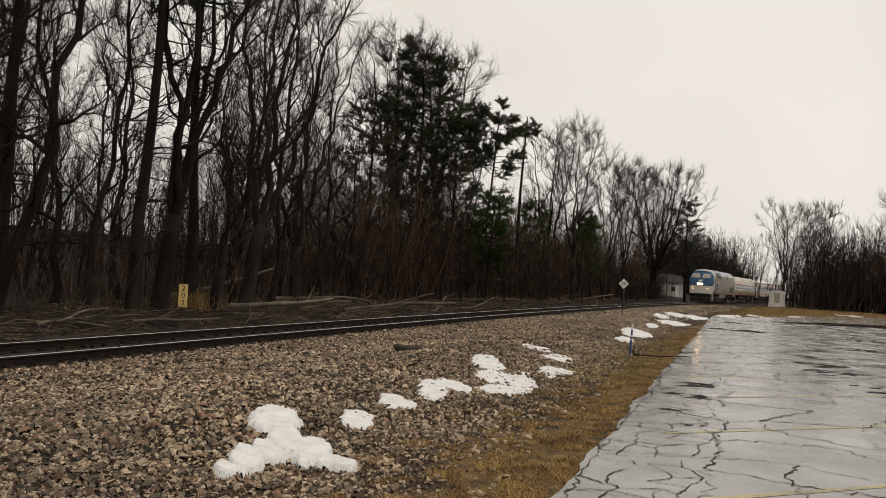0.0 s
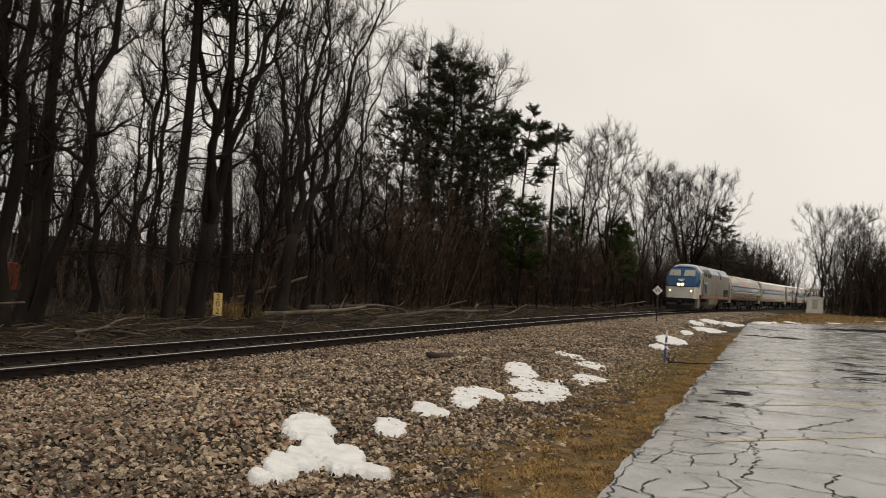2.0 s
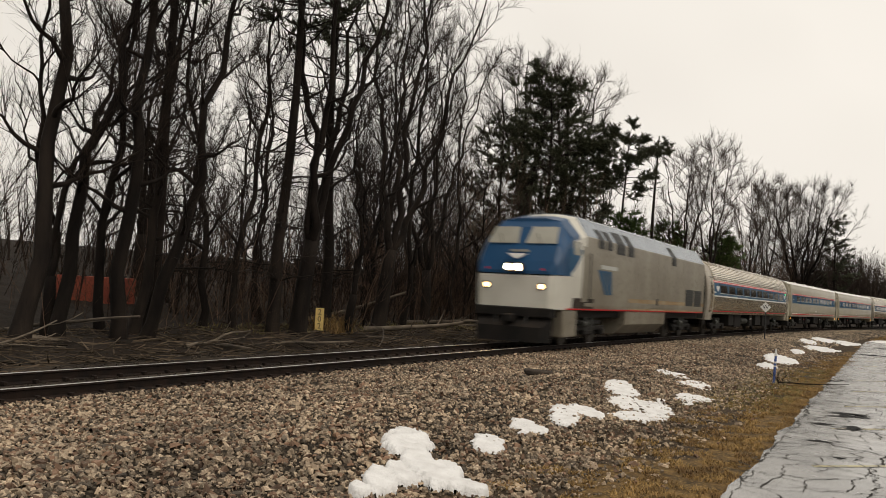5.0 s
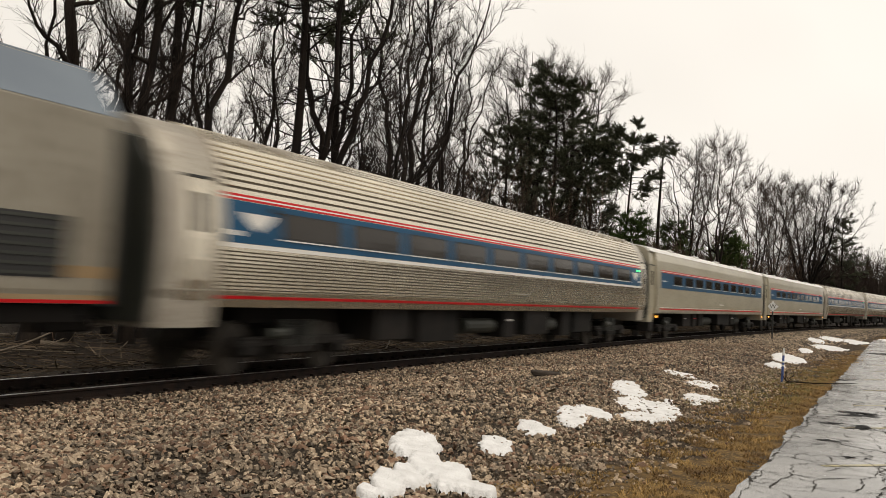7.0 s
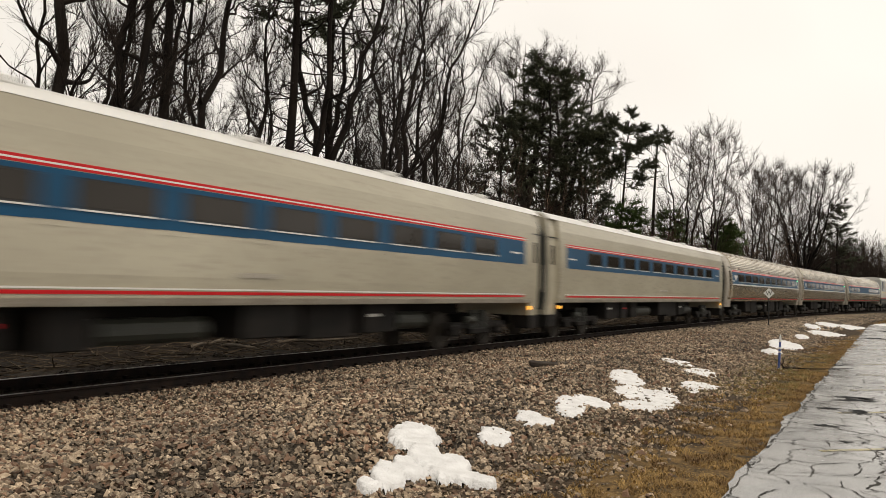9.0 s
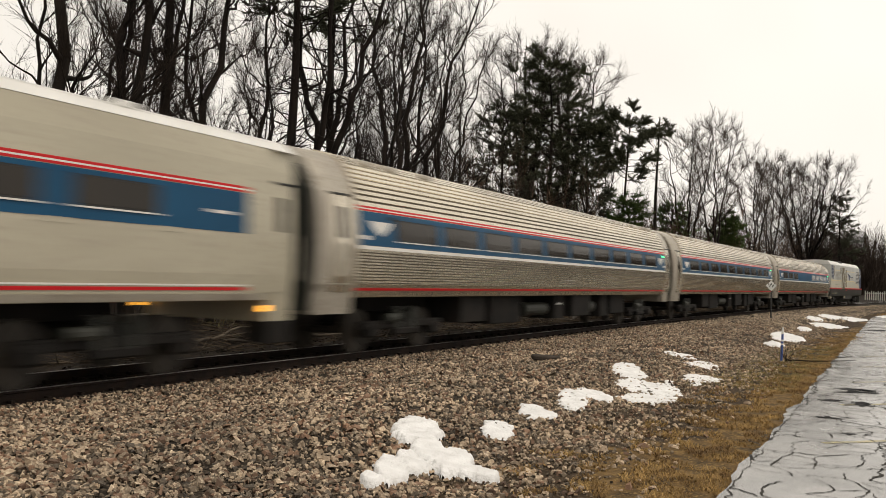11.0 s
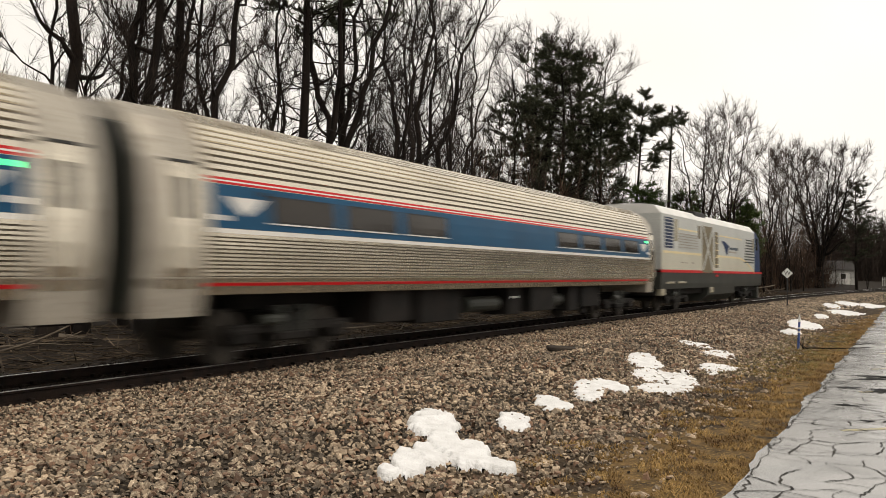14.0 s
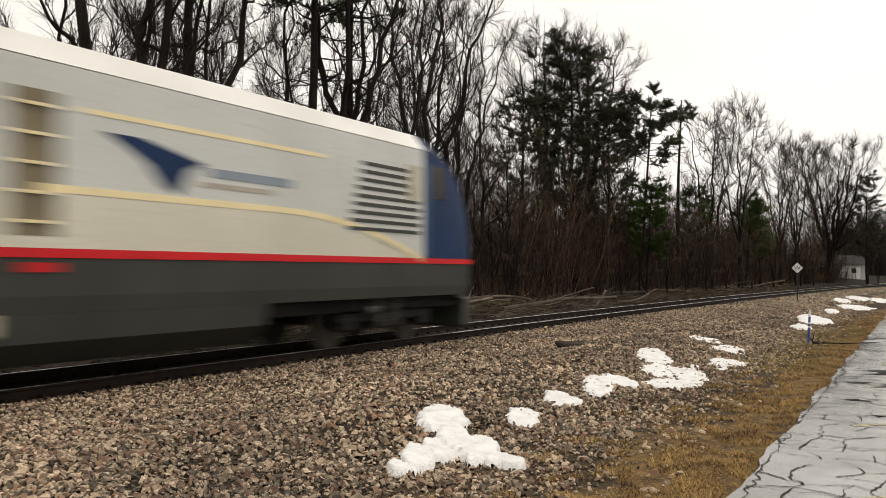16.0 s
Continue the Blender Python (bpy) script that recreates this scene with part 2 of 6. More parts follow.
# ---- mesh helpers ----
def mesh_ob(name, verts, faces, material, parent=None, label="", smooth=False):
    me = bpy.data.meshes.new(name)
    me.from_pydata([tuple(v) for v in verts], [], faces)
    me.update()
    for m in material if isinstance(material, (list, tuple)) else [material]:
        me.materials.append(m)
    if smooth:
        me.polygons.foreach_set("use_smooth", [True] * len(me.polygons))
    ob = new(name, me)
    ob.parent = parent
    if label:
        tagged(ob, label)
    return ob


def part(name, bm, material, parent, label="", smooth=False):
    """Link a bmesh as one mesh object under a thing or part."""
    me = bpy.data.meshes.new(name)
    bmesh.ops.recalc_face_normals(bm, faces=bm.faces)
    bm.to_mesh(me)
    bm.free()
    me.materials.append(material)
    if smooth:
        me.polygons.foreach_set("use_smooth", [True] * len(me.polygons))
    ob = new(name, me)
    ob.parent = parent
    if label:
        tagged(ob, label)
    return ob


def add_box(bm, x0, x1, y0, y1, z0, z1, bevel=0.0):
    r = bmesh.ops.create_cube(bm, size=1.0)
    vs = r["verts"]
    for v in vs:
        v.co = Vector(((x0 + x1) / 2 + v.co.x * (x1 - x0), (y0 + y1) / 2 + v.co.y * (y1 - y0), (z0 + z1) / 2 + v.co.z * (z1 - z0)))
    if bevel:
        es = list({e for v in vs for e in v.link_edges})
        bmesh.ops.bevel(bm, geom=es, offset=bevel, segments=1, affect="EDGES")


def box(x0, x1, y0, y1, z0, z1, bevel=0.0):
    bm = bmesh.new()
    add_box(bm, x0, x1, y0, y1, z0, z1, bevel)
    return bm


def add_rod(bm, a, b, r, r2=None, sides=10):
    a, b = Vector(a), Vector(b)
    m = Matrix.Translation((a + b) / 2) @ (b - a).to_track_quat("Z", "Y").to_matrix().to_4x4()
    bmesh.ops.create_cone(bm, cap_ends=True, segments=sides, radius1=r, radius2=r if r2 is None else r2, depth=(b - a).length, matrix=m)


def rod(a, b, r, r2=None, sides=10):
    bm = bmesh.new()
    add_rod(bm, a, b, r, r2, sides)
    return bm


def prism(points, y0, y1):
    """A polygon in x and z, given thickness from y0 to y1."""
    bm = bmesh.new()
    a = [bm.verts.new((x, y0, z)) for x, z in points]
    b = [bm.verts.new((x, y1, z)) for x, z in points]
    bm.faces.new(a)
    bm.faces.new(b[::-1])
    n = len(a)
    for i in range(n):
        bm.faces.new((a[i], b[i], b[(i + 1) % n], a[(i + 1) % n]))
    return bm


# ---- the line of the track ----
AZ, TRACK_D, CURVE, CURVE_S, RAIL_Z = radians(19.30), 10.90, 0.0011, 6.5, 0.022
U, N = Vector((math.sin(AZ), math.cos(AZ), 0)), Vector((-math.cos(AZ), math.sin(AZ), 0))


def trk(s, lat, z=0.0):
    """Point at distance s along the track and lat metres beyond its middle, z above the asphalt."""
    e = max(s - CURVE_S, 0.0)
    th = CURVE * e
    along, off = (s - e + math.sin(th) / CURVE, -(1 - math.cos(th)) / CURVE) if th > 1e-9 else (s, 0.0)
    p = N * (TRACK_D + off) + U * along + (N * math.cos(th) + U * math.sin(th)) * lat
    return Vector((p.x, p.y, z))


def corr(s, lat, z=0.0):
    """Point s ahead along the straight corridor, lat metres to its left, seen from the eye's foot."""
    p = U * s + N * lat
    return Vector((p.x, p.y, z))


def ribbon(name, sec, s0, s1, step, material, frame_of=trk, parent=None, closed=True):
    """Sweep a section of (lat, z) along the line."""
    n = max(2, int((s1 - s0) / step) + 1)
    vs, fs, k = [], [], len(sec)
    for i in range(n):
        s = s0 + (s1 - s0) * i / (n - 1)
        vs += [frame_of(s, a, z) for a, z in sec]
    for i in range(n - 1):
        for j in range(k if closed else k - 1):
            a, b = i * k + j, i * k + (j + 1) % k
            fs.append((a, b, b + k, a + k))
    if closed:
        fs += [tuple(range(k))[::-1], tuple(range((n - 1) * k, n * k))]
    return mesh_ob(name, vs, fs, material, parent)


# ---- ground ----
def lerp_table(tab, x):
    for (a, va), (b, vb) in zip(tab, tab[1:]):
        if x <= b:
            return va + (vb - va) * max(0.0, min(1.0, (x - a) / (b - a)))
    return tab[-1][1]


# the rise from 60 m on is an added hill blocking low light behind the wood
GROUND_Z = [(-500, -0.02), (-70, -0.02), (1.0, -0.06), (1.35, -0.03), (2.2, -0.02), (2.9, -0.06), (3.8, 0.02), (4.7, 0.15), (5.6, 0.13), (7.2, -0.02), (9.2, -0.155), (13.0, -0.16), (15.5, -0.34), (18, -0.12), (24, 0.1), (60, 2.0), (130, 6.5), (500, 12.0)]


def ground_z(s, lat):
    """Height of the ground lat metres left of the eye's line."""
    z = lerp_table(GROUND_Z, lat)
    rough = 0.05 if 2.2 < lat < 9.0 else 0.03 if lat < 13 else 0.12
    if lat < 1.35 or 9.2 <= lat <= 12.8:
        rough = 0.0
    if lat < 1.3 and s > 62 - 2.95 * lat:
        z, rough = 0.02, 0.1
    return z + rough * noise.noise(Vector((s * 0.9, lat * 0.9, 0.0))) + rough * 0.5 * noise.noise(Vector((s * 2.7, lat * 2.7, 5.0)))


def make_ground():
    ss = [-300, -120, -60, -30, -15, -8, -4]
    while ss[-1] < 700:
        s = ss[-1]
        ss.append(s + (0.25 if s < 30 else 0.6 if s < 70 else 3 if s < 150 else 25))
    ls = [-500, -300, -180, -120, -90, -70, -55, -42, -32, -24, -18, -13, -9, -6, -4, -2, -0.5, 0.3, 0.8]
    while ls[-1] < 500:
        v = ls[-1]
        ls.append(v + (0.16 if v < 9.5 else 0.5 if v < 22 else 2.5 if v < 60 else 40))
    vs = [trk(s, v - TRACK_D, ground_z(s, v)) for s in ss for v in ls]
    fs, mi, k = [], [], len(ls)
    for i in range(len(ss) - 1):
        for j in range(k - 1):
            a = i * k + j
            fs.append((a, a + 1, a + k + 1, a + k))
            s, v = (ss[i] + ss[i + 1]) / 2, (ls[j] + ls[j + 1]) / 2
            w = v + 0.8 * noise.noise(Vector((s * 0.7, v * 0.7, 2))) + 0.3 * noise.noise(Vector((s * 2.5, v * 2.5, 3)))
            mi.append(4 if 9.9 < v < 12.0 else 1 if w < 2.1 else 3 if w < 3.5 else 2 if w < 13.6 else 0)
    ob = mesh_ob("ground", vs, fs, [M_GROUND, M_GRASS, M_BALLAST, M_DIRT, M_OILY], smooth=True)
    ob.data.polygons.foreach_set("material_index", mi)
    tagged(ob, "dark soil, dead grass strip and crushed stone bed beside the line", "ground", kind="structure")


make_ground()


def edge_l(s):
    return 1.2 + 0.10 * noise.noise(Vector((s * 0.8, 0, 7))) + 0.06 * noise.noise(Vector((s * 3.1, 0, 9)))


def make_pavement():
    left = [corr(-20 + 0.25 * i, edge_l(-20 + 0.25 * i)) for i in range(310)]
    far = [corr(57.3 + 58 * i / 24.0, 1.2 - 19.2 * i / 24.0 + 0.5 * noise.noise(Vector((i * 0.7, 0, 0)))) for i in range(1, 25)]
    ring = left + far + [corr(140, -90), corr(-20, -90)]
    bm = bmesh.new()
    top = [bm.verts.new((p.x, p.y, 0.0)) for p in ring]
    low = [bm.verts.new((p.x, p.y, -0.08)) for p in ring]
    bm.faces.new(top)
    n = len(ring)
    for i in range(n):
        bm.faces.new((top[i], low[i], low[(i + 1) % n], top[(i + 1) % n]))
    bmesh.ops.triangulate(bm, faces=[f for f in bm.faces if len(f.verts) > 4])
    ob = part("pavement", bm, M_ASPHALT, None)
    return tagged(ob, "wet cracked grey asphalt parking lot reflecting the sky", "pavement", kind="structure")


pavement = make_pavement()


def strip_path(vs, fs, pts, w, z):
    b = len(vs)
    for i, p in enumerate(pts):
        q = pts[min(i + 1, len(pts) - 1)] - pts[max(i - 1, 0)]
        q = Vector((-q.y, q.x, 0)).normalized() * w[i] / 2
        vs += [(p.x - q.x, p.y - q.y, z), (p.x + q.x, p.y + q.y, z)]
    fs += [(b + 2 * i, b + 2 * i + 1, b + 2 * i + 3, b + 2 * i + 2) for i in range(len(pts) - 1)]


def make_cracks():
    """A jagged net of cracks, finer and denser along the broken edge."""
    rng = random.Random(5)
    vs, fs = [], []

    def crack(p, q, w0, bow, z):
        d = q - p
        side = Vector((-d.y, d.x, 0))
        k = max(5, int(d.length / 0.07))
        pts = [p + d * (i / k) + side * (bow * math.sin(math.pi * i / k) + 0.055 * rng.uniform(-1, 1) * (0 < i < k)) for i in range(k + 1)]
        strip_path(vs, fs, pts, [w0 * rng.uniform(0.35, 1.6) for _ in pts], z)

    def net(step, i0, i1, j1, jitter, keep, widths, z):
        node = {(i, j): corr(i * step + rng.uniform(-jitter, jitter) * step, 1.15 - j * step + rng.uniform(-jitter, jitter) * step * (j > 0)) for i in range(i0, i1) for j in range(j1)}
        for (i, j), p in node.items():
            for q in (node.get((i + 1, j)), node.get((i, j + 1))):
                if q is not None and rng.random() < keep * (1 - 0.04 * j):
                    crack(p, q, rng.choice(widths), rng.uniform(-0.08, 0.08), z)

    net(0.95, 2, 56, 15, 0.46, 0.74, (0.008, 0.012, 0.016, 0.022), 0.004)
    net(0.30, 11, 70, 4, 0.45, 0.72, (0.007, 0.010, 0.014), 0.0045)
    ob = mesh_ob("cracks", vs, fs, M_CRACK, pavement, "dark branching cracks")
    tagged(ob, kind="stuff")


make_cracks()


def blob(name, centre, rx, ry, turn, material, z, seed, lobes=0.35, h=0.0, parent=None, n=40):
    """An uneven flat patch; h gives it a raised, rounded top."""
    rings = 7 if h else 1
    c, s = math.cos(turn), math.sin(turn)
    vs, fs = [], []
    cx, cy = centre[0], centre[1]
    for r in range(rings):
        f = 1 - r / rings
        for i in range(n):
            a = 2 * math.pi * i / n
            k = 1 + lobes * (noise.noise(Vector((math.cos(a) * 1.3 + seed * 3.7, math.sin(a) * 1.3, seed))) * 1.6 + 0.5 * noise.noise(Vector((math.cos(a) * 4 + seed, math.sin(a) * 4, seed))))
            x, y = rx * k * f * math.cos(a), ry * k * f * math.sin(a)
            top = h * (1 - f ** 3) ** 0.6 if h else 0.0
            X, Y = cx + x * c - y * s, cy + x * s + y * c
            vs.append((X, Y, z + top * (0.8 + 0.5 * noise.noise(Vector((X * 4, Y * 4, seed))))))
    for r in range(rings - 1):
        for i in range(n):
            a, b = r * n + i, r * n + (i + 1) % n
            fs.append((a, b, b + n, a + n))
    fs.append(tuple(range((rings - 1) * n, rings * n)))
    return mesh_ob(name, vs, fs, material, parent, smooth=bool(h))


M_PUDDLE = mat("puddle_water", (0.030, 0.024, 0.018), (0.05, 0.040, 0.030), 0.10, scale=0.8, fine=60, spec=0.3)


def make_wet_spots():
    """Dark ragged spots where the top coat has gone, and a long shallow pool at the far edge."""
    rng = random.Random(14)
    clusters = [(3.85, 12.7, 0.42, 0.34, 6), (4.45, 14.2, 0.36, 0.34, 5), (3.25, 11.2, 0.20, 0.20, 2), (3.15, 9.95, 0.20, 0.12, 2), (9.2, 19.9, 0.85, 0.50, 8), (8.5, 17.9, 0.80, 0.42, 8),
                (10.3, 22.4, 0.7, 0.5, 5), (7.6, 14.3, 0.5, 0.3, 6), (8.2, 15.6, 0.5, 0.25, 4), (12.6, 35.5, 1.0, 1.0, 4), (15.2, 43.7, 1.2, 1.2, 3), (6.2, 21.5, 0.6, 0.5, 4), (13.5, 26.5, 1.2, 0.6, 5), (16.0, 33.0, 1.4, 0.8, 4)]
    for k, (x, y, spread, size, n) in enumerate(clusters):
        for i in range(n):
            r = size * rng.uniform(0.12, 0.5)
            tagged(blob("wet_spot", (x + rng.uniform(-0.8, 0.8) * spread, y + rng.uniform(-0.7, 0.7) * spread), r * 1.3, r * 0.7, rng.uniform(-0.4, 0.9), M_PATCH, 0.005 + 0.0002 * (i + k), k * 9 + i + 1, 1.2, parent=pavement, n=90), "dark ragged wet spot")
    for k, (x, y, rx, ry) in enumerate([(25.0, 51.5, 7.0, 1.6), (34.5, 58.0, 6.0, 1.6)]):
        tagged(blob("puddle", (x, y), rx, ry, radians(24), M_PUDDLE, 0.006, k + 3, 0.6, parent=pavement, n=120), "shallow standing rain water")


make_wet_spots()


def make_parking_lines():
    d, q = Vector((0.911, 0.412, 0)), Vector((-0.412, 0.911, 0))
    for k in range(-1, 9):
        c = 7.41 + 2.4 * k
        # start where the line meets the edge of the asphalt
        a0 = (0.65 - c * q.dot(N)) / d.dot(N)
        vs, fs = [], []
        pts = [q * c + d * (a0 + 5.6 * i / 12) for i in range(13)]
        strip_path(vs, fs, pts, [0.085 + 0.02 * noise.noise(p * 3) for p in pts], 0.003)
        tagged(mesh_ob("parking_line", vs, fs, M_LINE, pavement), "worn yellow painted line")


make_parking_lines()


# ---- the railway track ----
track = tagged(new("railway_track"), "single railway track with worn steel rails on timber sleepers", "railway track", kind="structure")
for lat in (-0.7525, 0.7525):
    z = RAIL_Z
    web = [(-0.035, -0.03), (-0.035, -0.015), (-0.03, -0.004), (0.03, -0.004), (0.035, -0.015), (0.035, -0.03), (0.010, -0.045), (0.008, -0.14), (0.075, -0.165), (0.075, -0.18), (-0.075, -0.18), (-0.075, -0.165), (-0.008, -0.14), (-0.010, -0.045)]
    ribbon("rail", [(lat + a, z + b) for a, b in web], -40, 330, 2.0, M_RAIL, parent=track)
    tagged(ribbon("rail_head", [(lat - 0.031, z - 0.0039), (lat - 0.024, z), (lat + 0.024, z), (lat + 0.031, z - 0.0039)], -40, 330, 2.0, M_RAILTOP, parent=track), "polished running surface")


def make_ties():
    bm = box(-0.115, 0.115, -1.3, 1.3, -0.18, 0.0, 0.012)
    first = part("sleeper", bm, M_TIE, track)
    plate = part("tie_plate", box(-0.10, 0.10, -0.17, 0.17, 0.0, 0.022, 0.004), M_RAIL, track)
    pin = bmesh.new()
    add_box(pin, -0.03, 0.03, -0.05, 0.05, 0.0, 0.055, 0.008)
    pin = part("rail_anchor", pin, M_RAIL, track)
    rng = random.Random(3)
    for i in range(150):
        s = -9 + 0.53 * i
        th = CURVE * max(s - CURVE_S, 0)
        for ob, lat, dz in ((first, 0, -0.175), (plate, -0.7525, -0.175), (pin, -0.85, -0.165), (pin, 0.65, -0.165)):
            if ob is pin and s > 45:
                continue
            o = ob if (i == 0 and ob is not pin) else ob.copy()
            if o is not ob:
                scene.collection.objects.link(o)
                o.parent = track
            p = trk(s, lat, RAIL_Z + dz - (0.012 * rng.random() if ob is first else 0))
            o.matrix_basis = Matrix.Translation(p) @ Matrix.Rotation(math.pi / 2 - AZ - th, 4, "Z")
    pin.matrix_basis = Matrix.Translation(trk(-9.5, -0.85, RAIL_Z - 0.165))


make_ties()


# ---- railway vehicles; own space: x along the train to its rear, y away from the parking lot, z from the rail head ----
def interp_half(half, z):
    for (y0, z0), (y1, z1) in zip(half, half[1:]):
        if z0 <= z <= z1:
            return y0 + (y1 - y0) * (z - z0) / (z1 - z0)
    return half[-1][0] if z > half[-1][1] else half[0][0]


def groove_points(half, za, zb, n):
    return ribbed(half, [], only=(za, zb, n))


def ribbed(half, zones, depth=0.030, only=None):
    """Insert flutes into the half section: zones of (first z, last z, number)."""
    pts = []
    length = [0.0]
    for (y0, z0), (y1, z1) in zip(half, half[1:]):
        length.append(length[-1] + math.hypot(y1 - y0, z1 - z0))

    def at(u):
        for i in range(len(half) - 1):
            if u <= length[i + 1] + 1e-9:
                f = (u - length[i]) / (length[i + 1] - length[i])
                (y0, z0), (y1, z1) = half[i], half[i + 1]
                return Vector((y0 + (y1 - y0) * f, z0 + (z1 - z0) * f)), Vector((z1 - z0, y0 - y1)).normalized()
        return Vector(half[-1]), Vector((0, 1))

    def u_of(z):
        for i in range(len(half) - 1):
            z0, z1 = half[i][1], half[i + 1][1]
            if z0 <= z <= z1:
                return length[i] + (length[i + 1] - length[i]) * (z - z0) / (z1 - z0)
        return length[-1]

    if only:
        za, zb, n = only
        ua, ub = u_of(za), u_of(zb)
        w = (ub - ua) / n
        return [tuple(at(ua + w * (i + f))[0]) for i in range(n) for f in (0.0, 0.22, 0.99)]
    stops = [(u, 0.0) for u in length]
    for za, zb, n in zones:
        ua, ub = u_of(za), u_of(zb)
        stops = [q for q in stops if not ua < q[0] < ub]
        w = (ub - ua) / n
        for i in range(n):
            stops += [(ua + w * (i + f), depth * g) for f, g in ((0.0, 0), (0.22, 0), (0.30, 1), (0.90, 1), (0.99, 0))]
    for u, g in sorted(stops):
        p, nn = at(min(u, length[-1]))
        pts.append((p.x + nn.x * g, p.y + nn.y * g))
    return pts


def full(half):
    """Both sides of a half section, from the near sill over the roof to the far sill."""
    return [(-y, z) for y, z in half] + [(y, z) for y, z in half[-2::-1]]


def loft(stations, cap=True):
    """Skin over sections: (x, [(y, z), ...]) with equal counts."""
    bm = bmesh.new()
    rows = [[bm.verts.new((x, y, z)) for y, z in sec] for x, sec in stations]
    for a, b in zip(rows, rows[1:]):
        for i in range(len(a) - 1):
            bm.faces.new((a[i], a[i + 1], b[i + 1], b[i]))
        bm.faces.new((a[-1], a[0], b[0], b[-1]))
    if cap:
        bm.faces.new(rows[0])
        bm.faces.new(rows[-1][::-1])
    return bm


def side_strip(half, z0, z1, x0, x1, off, side, thick=0.02, steps=3):
    """A panel that follows the side from z0 to z1, standing proud by off. side: -1 near, 1 far."""
    bm = bmesh.new()
    zs = [z0 + (z1 - z0) * i / steps for i in range(steps + 1)]
    o = [[bm.verts.new((x, side * (interp_half(half, z) + off), z)) for z in zs] for x in (x0, x1)]
    n = [[bm.verts.new((x, side * (interp_half(half, z) + off - thick), z)) for z in zs] for x in (x0, x1)]
    for i in range(steps):
        bm.faces.new((o[0][i], o[1][i], o[1][i + 1], o[0][i + 1]))
    for i in range(steps):
        bm.faces.new((n[0][i], n[1][i], o[1][i], o[0][i])) if i == 0 else None
    bm.faces.new((n[0][-1], n[1][-1], o[1][-1], o[0][-1]))
    for k in (0, 1):
        bm.faces.new(o[k] + n[k][::-1])
    return bm


def add_wheel(bm, x, y, r):
    """A dished wheel with a flange."""
    s = 1 if y > 0 else -1
    add_rod(bm, (x, y - 0.06, 0), (x, y + 0.06, 0), r, sides=28)
    add_rod(bm, (x, y - s * 0.085, 0), (x, y - s * 0.055, 0), r + 0.028, sides=28)
    add_rod(bm, (x, y + s * 0.055, 0), (x, y + s * 0.10, 0), 0.16, 0.12, sides=16)
    for k in range(5):
        a = 2 * math.pi * k / 5
        c, e = r * 0.62 * math.cos(a), r * 0.62 * math.sin(a)
        add_rod(bm, (x + c, y + s * 0.055, e), (x + c, y + s * 0.075, e), 0.035, sides=6)


def bogie(parent, x, gauge=2.6, r=0.455, heavy=False):
    bm = bmesh.new()
    h = gauge / 2
    for y in (-1.12, 1.12):
        add_box(bm, x - h - 0.3, x + h + 0.3, y - 0.09, y + 0.09, 0.50, 0.68, 0.03)
        add_box(bm, x - 0.5, x + 0.5, y - 0.13, y + 0.13, 0.36, 0.52, 0.03)
        for q in (-h, h):
            add_box(bm, x + q - 0.2, x + q + 0.2, y - 0.14, y + 0.14, 0.34, 0.62, 0.04)
        if heavy:
            add_box(bm, x - h, x + h, y - 0.07, y + 0.07, 0.72, 0.86, 0.02)
    add_box(bm, x - 0.3, x + 0.3, -1.1, 1.1, 0.55, 0.85, 0.03)
    bg = part("bogie", bm, M_UNDER, parent, "black grimy four-wheel bogie")
    for q in (-h, h):
        w = bmesh.new()
        add_rod(w, (0, -0.7, 0), (0, 0.7, 0), 0.08)
        for y in (-0.72, 0.72):
            add_wheel(w, 0, y, r)
        ws = part("wheelset", w, M_WHEEL, bg, "steel wheels on one axle")
        ws.location = (x + q, 0, r)
    for y in (-1.14, 1.14):
        for q in (-0.3, 0.3):
            part("spring", rod((x + q, y, 0.5), (x + q, y, 0.98), 0.11, sides=12), M_CHAR, bg)
    part("brake_cylinder", rod((x - 0.9, -1.28, 0.74), (x - 0.45, -1.28, 0.74), 0.10), M_CHAR, bg)
    return bg


def underfloor(parent, rng, x0, x1):
    x = x0
    while x < x1 - 0.8:
        w = min(rng.uniform(0.7, 2.2), x1 - x)
        lo = rng.uniform(0.42, 0.62)
        for side in (-1, 1):
            if rng.random() < 0.2:
                part("air_tank", rod((x, side * 1.0, 0.78), (x + w, side * 1.0, 0.78), 0.2, sides=14), M_CHAR, parent)
            else:
                y = sorted((side * 0.35, side * rng.uniform(1.25, 1.4)))
                part("equipment_box", box(x, x + w, y[0], y[1], lo, 1.24, 0.02), M_UNDER, parent)
                if rng.random() < 0.5:
                    yy = y[0] if side < 0 else y[1]
                    part("equipment_label", box(x + 0.2, x + 0.55, yy - 0.008, yy + 0.008, 0.9, 0.96), rng.choice((M_REDP, M_WHITEP, M_YELP)), parent)
        x += w + rng.uniform(0.15, 0.6)
    part("centre_sill", box(x0 - 3, x1 + 3, -0.3, 0.3, 0.85, 1.24, 0.02), M_UNDER, parent)


AMF = [(1.48, 1.20), (1.52, 1.32), (1.56, 1.46), (1.60, 1.90), (1.605, 2.2), (1.585, 2.6), (1.54, 2.96), (1.49, 3.22), (1.37, 3.56), (1.16, 3.87), (0.86, 4.06), (0.45, 4.165), (0.0, 4.19)]
HOR = [(1.50, 1.17), (1.52, 1.3), (1.54, 1.6), (1.54, 2.2), (1.53, 2.6), (1.52, 2.96), (1.50, 3.42), (1.44, 3.76), (1.26, 3.92), (1.0, 4.01), (0.6, 4.07), (0.0, 4.09)]


